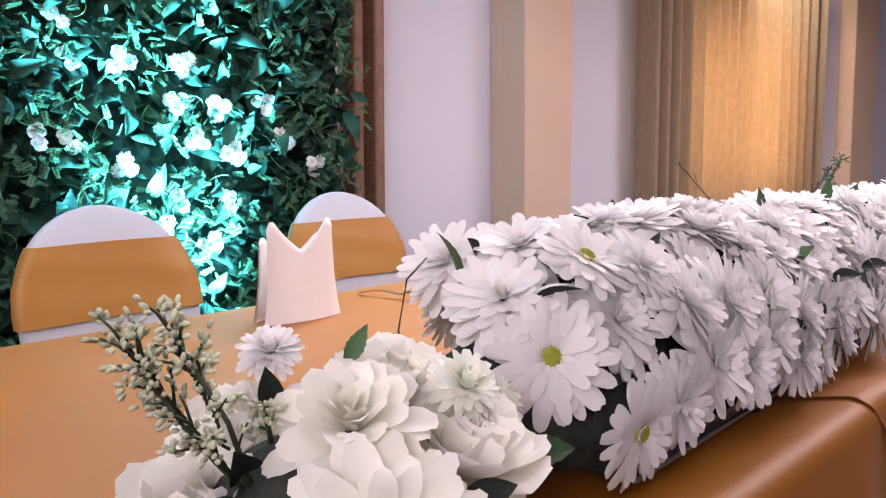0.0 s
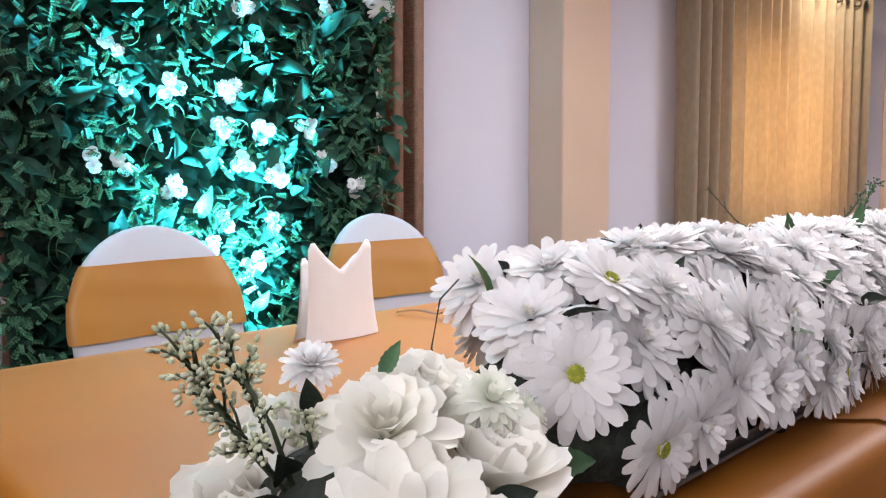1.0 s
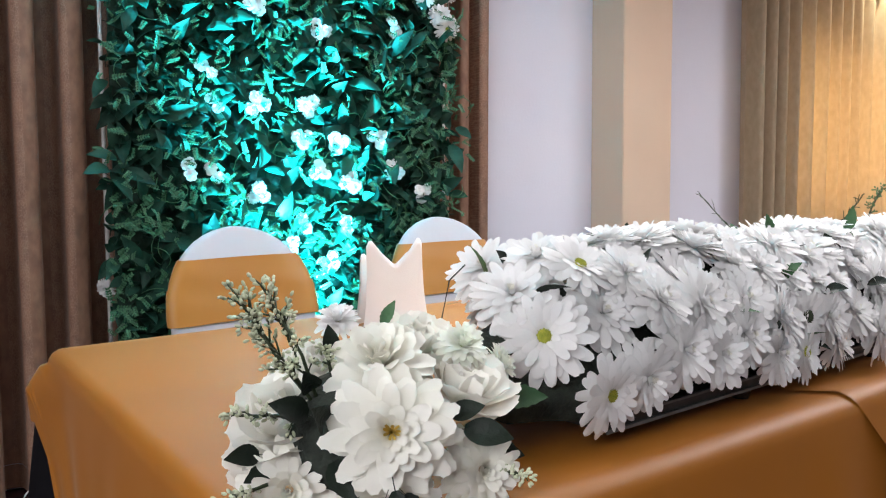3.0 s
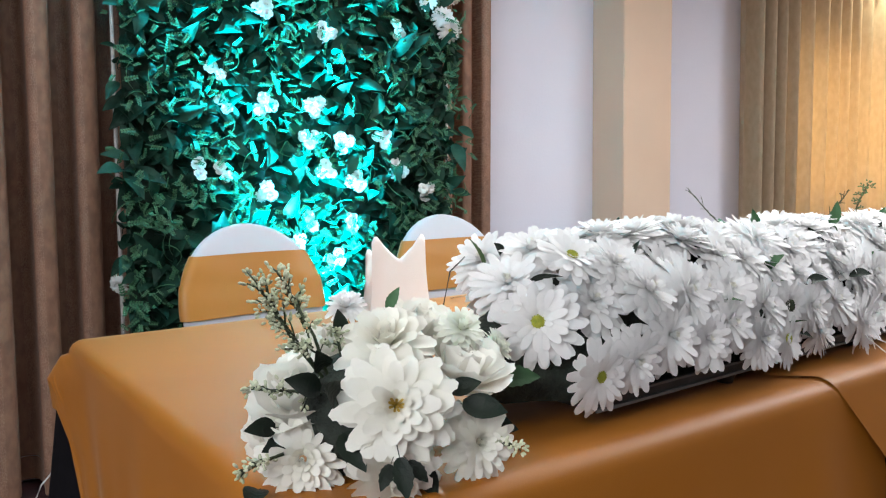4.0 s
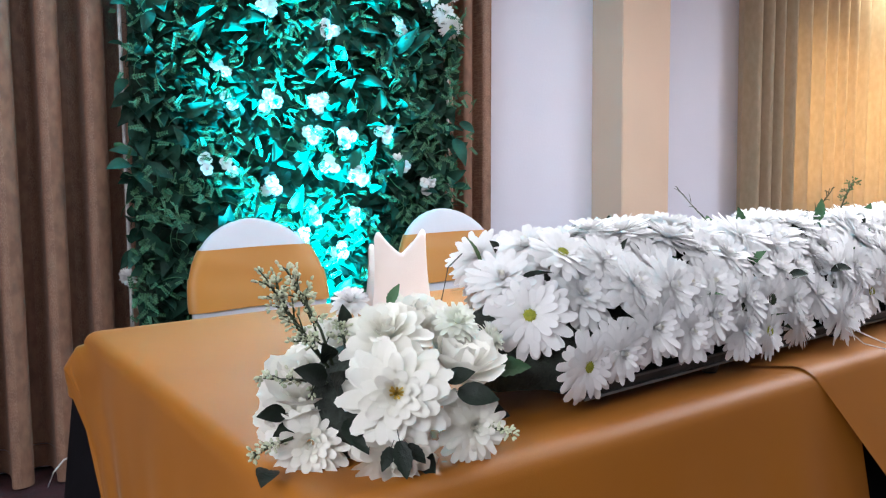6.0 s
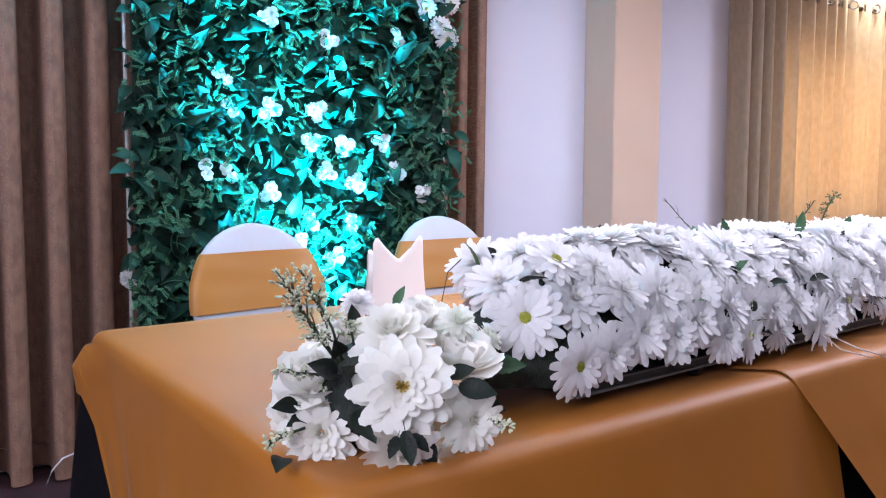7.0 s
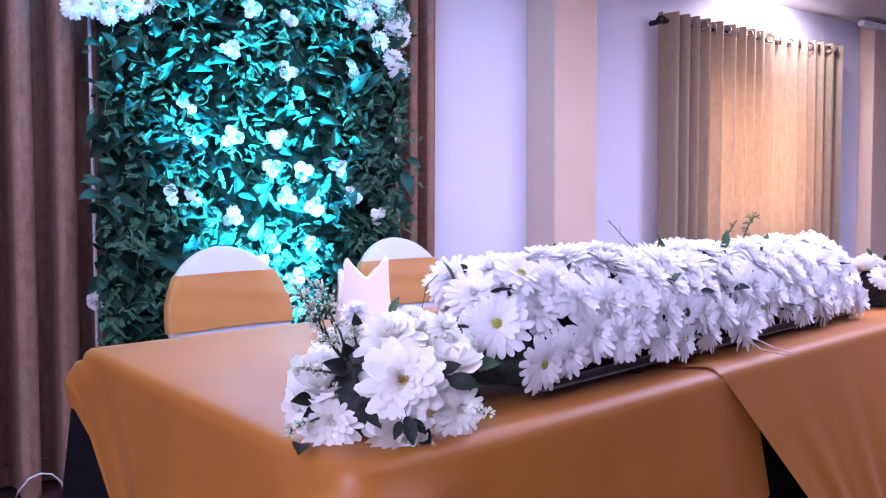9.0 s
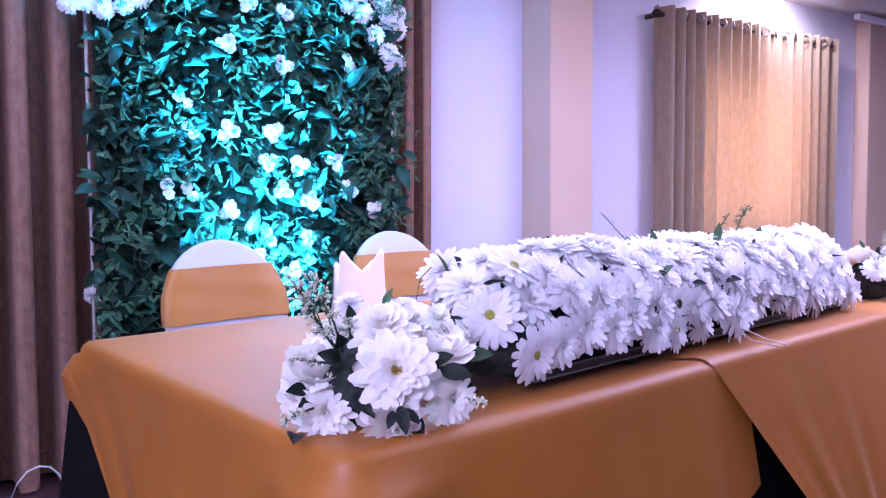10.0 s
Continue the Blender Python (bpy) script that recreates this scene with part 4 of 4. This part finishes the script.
def hedge_pose(x, z, out, rng_):
    d = Vector((rng_.uniform(-1, 1), -rng_.uniform(0.15, 0.9), rng_.uniform(-0.9, 0.9))).normalized()
    up = Vector((rng_.uniform(-0.5, 0.5), -1.0, rng_.uniform(0.0, 1.0)))
    s = up.cross(d).normalized()
    u = d.cross(s)
    return Matrix.Translation((x, PY - out, z)) @ Matrix((d, s, u)).transposed().to_4x4() @ Matrix.Scale(rng_.uniform(0.65, 1.1), 4)


def joined(name, meshes, poses, material, parent, label):
    """Many small pieces in one mesh."""
    co, faces, base = [], [], 0
    for me, m in zip(meshes, poses):
        a = np.empty(len(me.vertices) * 3)
        me.vertices.foreach_get("co", a)
        a = a.reshape(-1, 3) @ np.array(m.to_3x3()).T + np.array(m.translation)
        co.append(a)
        faces += [[base + i for i in p.vertices] for p in me.polygons]
        base += len(a)
    me = bpy.data.meshes.new(name)
    me.from_pydata(np.concatenate(co).tolist(), [], faces)
    me.materials.append(material)
    me.polygons.foreach_set("use_smooth", [True] * len(me.polygons))
    ob = place(name, me, parent, label)
    ob["kind"] = "stuff"
    return ob


ms, ps = [], []
for i in range(2300):
    ms.append(rng.choice(HEDGE))
    ps.append(hedge_pose(rng.uniform(PX0 + 0.01, PX1 - 0.01), rng.uniform(PZ0, PZ1), rng.uniform(0.0, 0.06), rng))
joined("leaf_mass", ms, ps, WALL_LEAF, fw, "dense mass of dark green artificial leaves")
for i in range(280):
    place("leaf", rng.choice(HEDGE), fw, m=hedge_pose(rng.uniform(PX0, PX1), rng.uniform(0.65, 2.05), rng.uniform(0.05, 0.10), rng))


def sprig_mesh():
    """A small fern-like spray of paired leaflets."""
    b = bmesh.new()
    tube(b, [(0, 0, 0), (0.03, 0, 0.008), (0.065, 0, 0.006)], 0.0012, 4)
    for k in range(5):
        x = 0.012 + 0.012 * k
        for s in (-1, 1):
            l = 0.013 - 0.0010 * k
            grid_faces(b, [[(x, 0, 0.006), (x + 0.001, 0, 0.006)], [(x - 0.003, s * l * 0.45, 0.010), (x + 0.008, s * l * 0.45, 0.008)],
                           [(x + 0.001, s * l * 0.8, 0.011), (x + 0.009, s * l * 0.8, 0.009)], [(x + 0.004, s * l, 0.010), (x + 0.007, s * l, 0.009)]])
    return mesh_of(b, SPRIG, "sprig")


SP = sprig_mesh()
ms, ps = [], []
for i in range(480):
    x, z = rng.uniform(PX0, PX1), rng.uniform(PZ0 + 0.4, PZ1)
    for k in range(rng.randrange(3, 6)):
        ms.append(SP)
        ps.append(hedge_pose(x + rng.gauss(0, 0.024), z + rng.gauss(0, 0.024), rng.uniform(0.07, 0.13), rng) @ Matrix.Scale(0.78, 4))
joined("fern_sprays", ms, ps, SPRIG, fw, "small pale green fern sprays")
# bare curling stems
b = bmesh.new()
for i in range(150):
    x, z = rng.uniform(PX0, PX1), rng.uniform(0.6, 2.1)
    a = rng.uniform(0, 6.28)
    pts, r = [], rng.uniform(0.03, 0.07)
    for k in range(7):
        f = k / 6
        pts.append((x + r * math.cos(a + 2.2 * f), PY - 0.07 - 0.05 * math.sin(3.1 * f), z + r * math.sin(a + 2.2 * f)))
    tube(b, pts, 0.0016, 4)
ob = part("curling_stems", b, SPRIG, fw)
ob["kind"] = "stuff"

# white flowers in the hedge, most in tight threes
WHITE_AT = ((1.239, 1.875), (0.995, 1.724), (1.233, 1.662), (0.822, 1.499), (0.992, 1.380), (1.187, 1.380), (0.832, 1.367), (1.467, 1.267), (1.531, 1.144),
            (0.841, 1.137), (0.990, 1.055), (1.659, 1.056), (1.531, 1.699), (1.161, 1.256), (1.223, 1.139), (1.172, 0.948), (1.260, 0.802), (1.300, 1.250),
            (1.320, 0.930), (1.08, 1.90), (1.35, 1.10), (0.76, 1.14), (1.10, 0.86))
for i, (x, z) in enumerate(WHITE_AT):
    for k in range(3 if i % 3 else 2):
        a = 2.1 * k + i
        p = (x + 0.022 * math.cos(a), PY - 0.10 - 0.008 * k, z + 0.022 * math.sin(a))
        flower("carnation" if i % 5 == 0 else "blossom", 1 if i % 5 == 0 else k % 2, fw, p, (rng.uniform(-0.5, 0.3), -1, rng.uniform(-0.5, 0.5)), rng.uniform(0.023, 0.031), rng.uniform(0, 6))
# garlands of larger white flowers in the upper corners
GARLAND = ((0.473, 1.833), (0.532, 1.800), (0.603, 1.831), (0.665, 1.861), (0.415, 1.82), (0.55, 1.87), (0.48, 1.91), (0.63, 1.91), (0.40, 1.90), (0.72, 1.91),
           (1.546, 1.965), (1.616, 1.925), (1.674, 1.832), (1.747, 1.918), (1.748, 1.765), (1.792, 1.872), (1.602, 1.998), (1.718, 1.990), (1.778, 1.716), (1.80, 1.95), (1.66, 2.03), (1.76, 2.05), (1.56, 2.05))
for i, (x, z) in enumerate(GARLAND):
    kind, v = (("gerbera", i % 3), ("chrysanthemum", i % 5), ("chrysanthemum", (i + 2) % 5))[i % 3]
    flower(kind, v, fw, (x, PY - 0.11, z), (rng.uniform(-0.5, 0.2), -1, rng.uniform(-0.4, 0.3)), rng.uniform(0.040, 0.052), rng.uniform(0, 6))

# a drooping flower and a bud at the edge of the panel
flower("carnation", 1, fw, (0.475, PY - 0.04, 0.74), (-0.6, -0.6, -0.4), 0.035, 0.4)
bd = bmesh.new()
blob(bd, (0.465, PY - 0.04, 1.21), 0.010, 0.010, 0.020, (-1, -0.2, 0.1), 8, 6)
part("bud", bd, SPRIG, fw)
# uplight can and its cable on the floor
up = thing("led_uplight", "small black uplight can on the floor, shining up the hedge", "uplight", pose(1.20, 1.93, 0.0))
b = bmesh.new()
grid_faces(b, [[(r * math.cos(a), r * math.sin(a), z) for a in (0.3927 * k for k in range(16))] for r, z in ((0.001, 0.0), (0.07, 0.0), (0.075, 0.01), (0.075, 0.14), (0.068, 0.14), (0.06, 0.09), (0.001, 0.09))], True)
part("can", b, BLACK_PLASTIC, up)
b = bmesh.new()
tube(b, [(0.185, 2.25, 0.006), (0.205, 2.24, 0.06), (0.24, 2.235, 0.100), (0.278, 2.235, 0.112), (0.315, 2.235, 0.103), (0.345, 2.24, 0.07), (0.37, 2.25, 0.006)], 0.0035, 6)
tagged(part("cable", b, WIRE), "white cable looping up from the carpet by the drape", "cable")
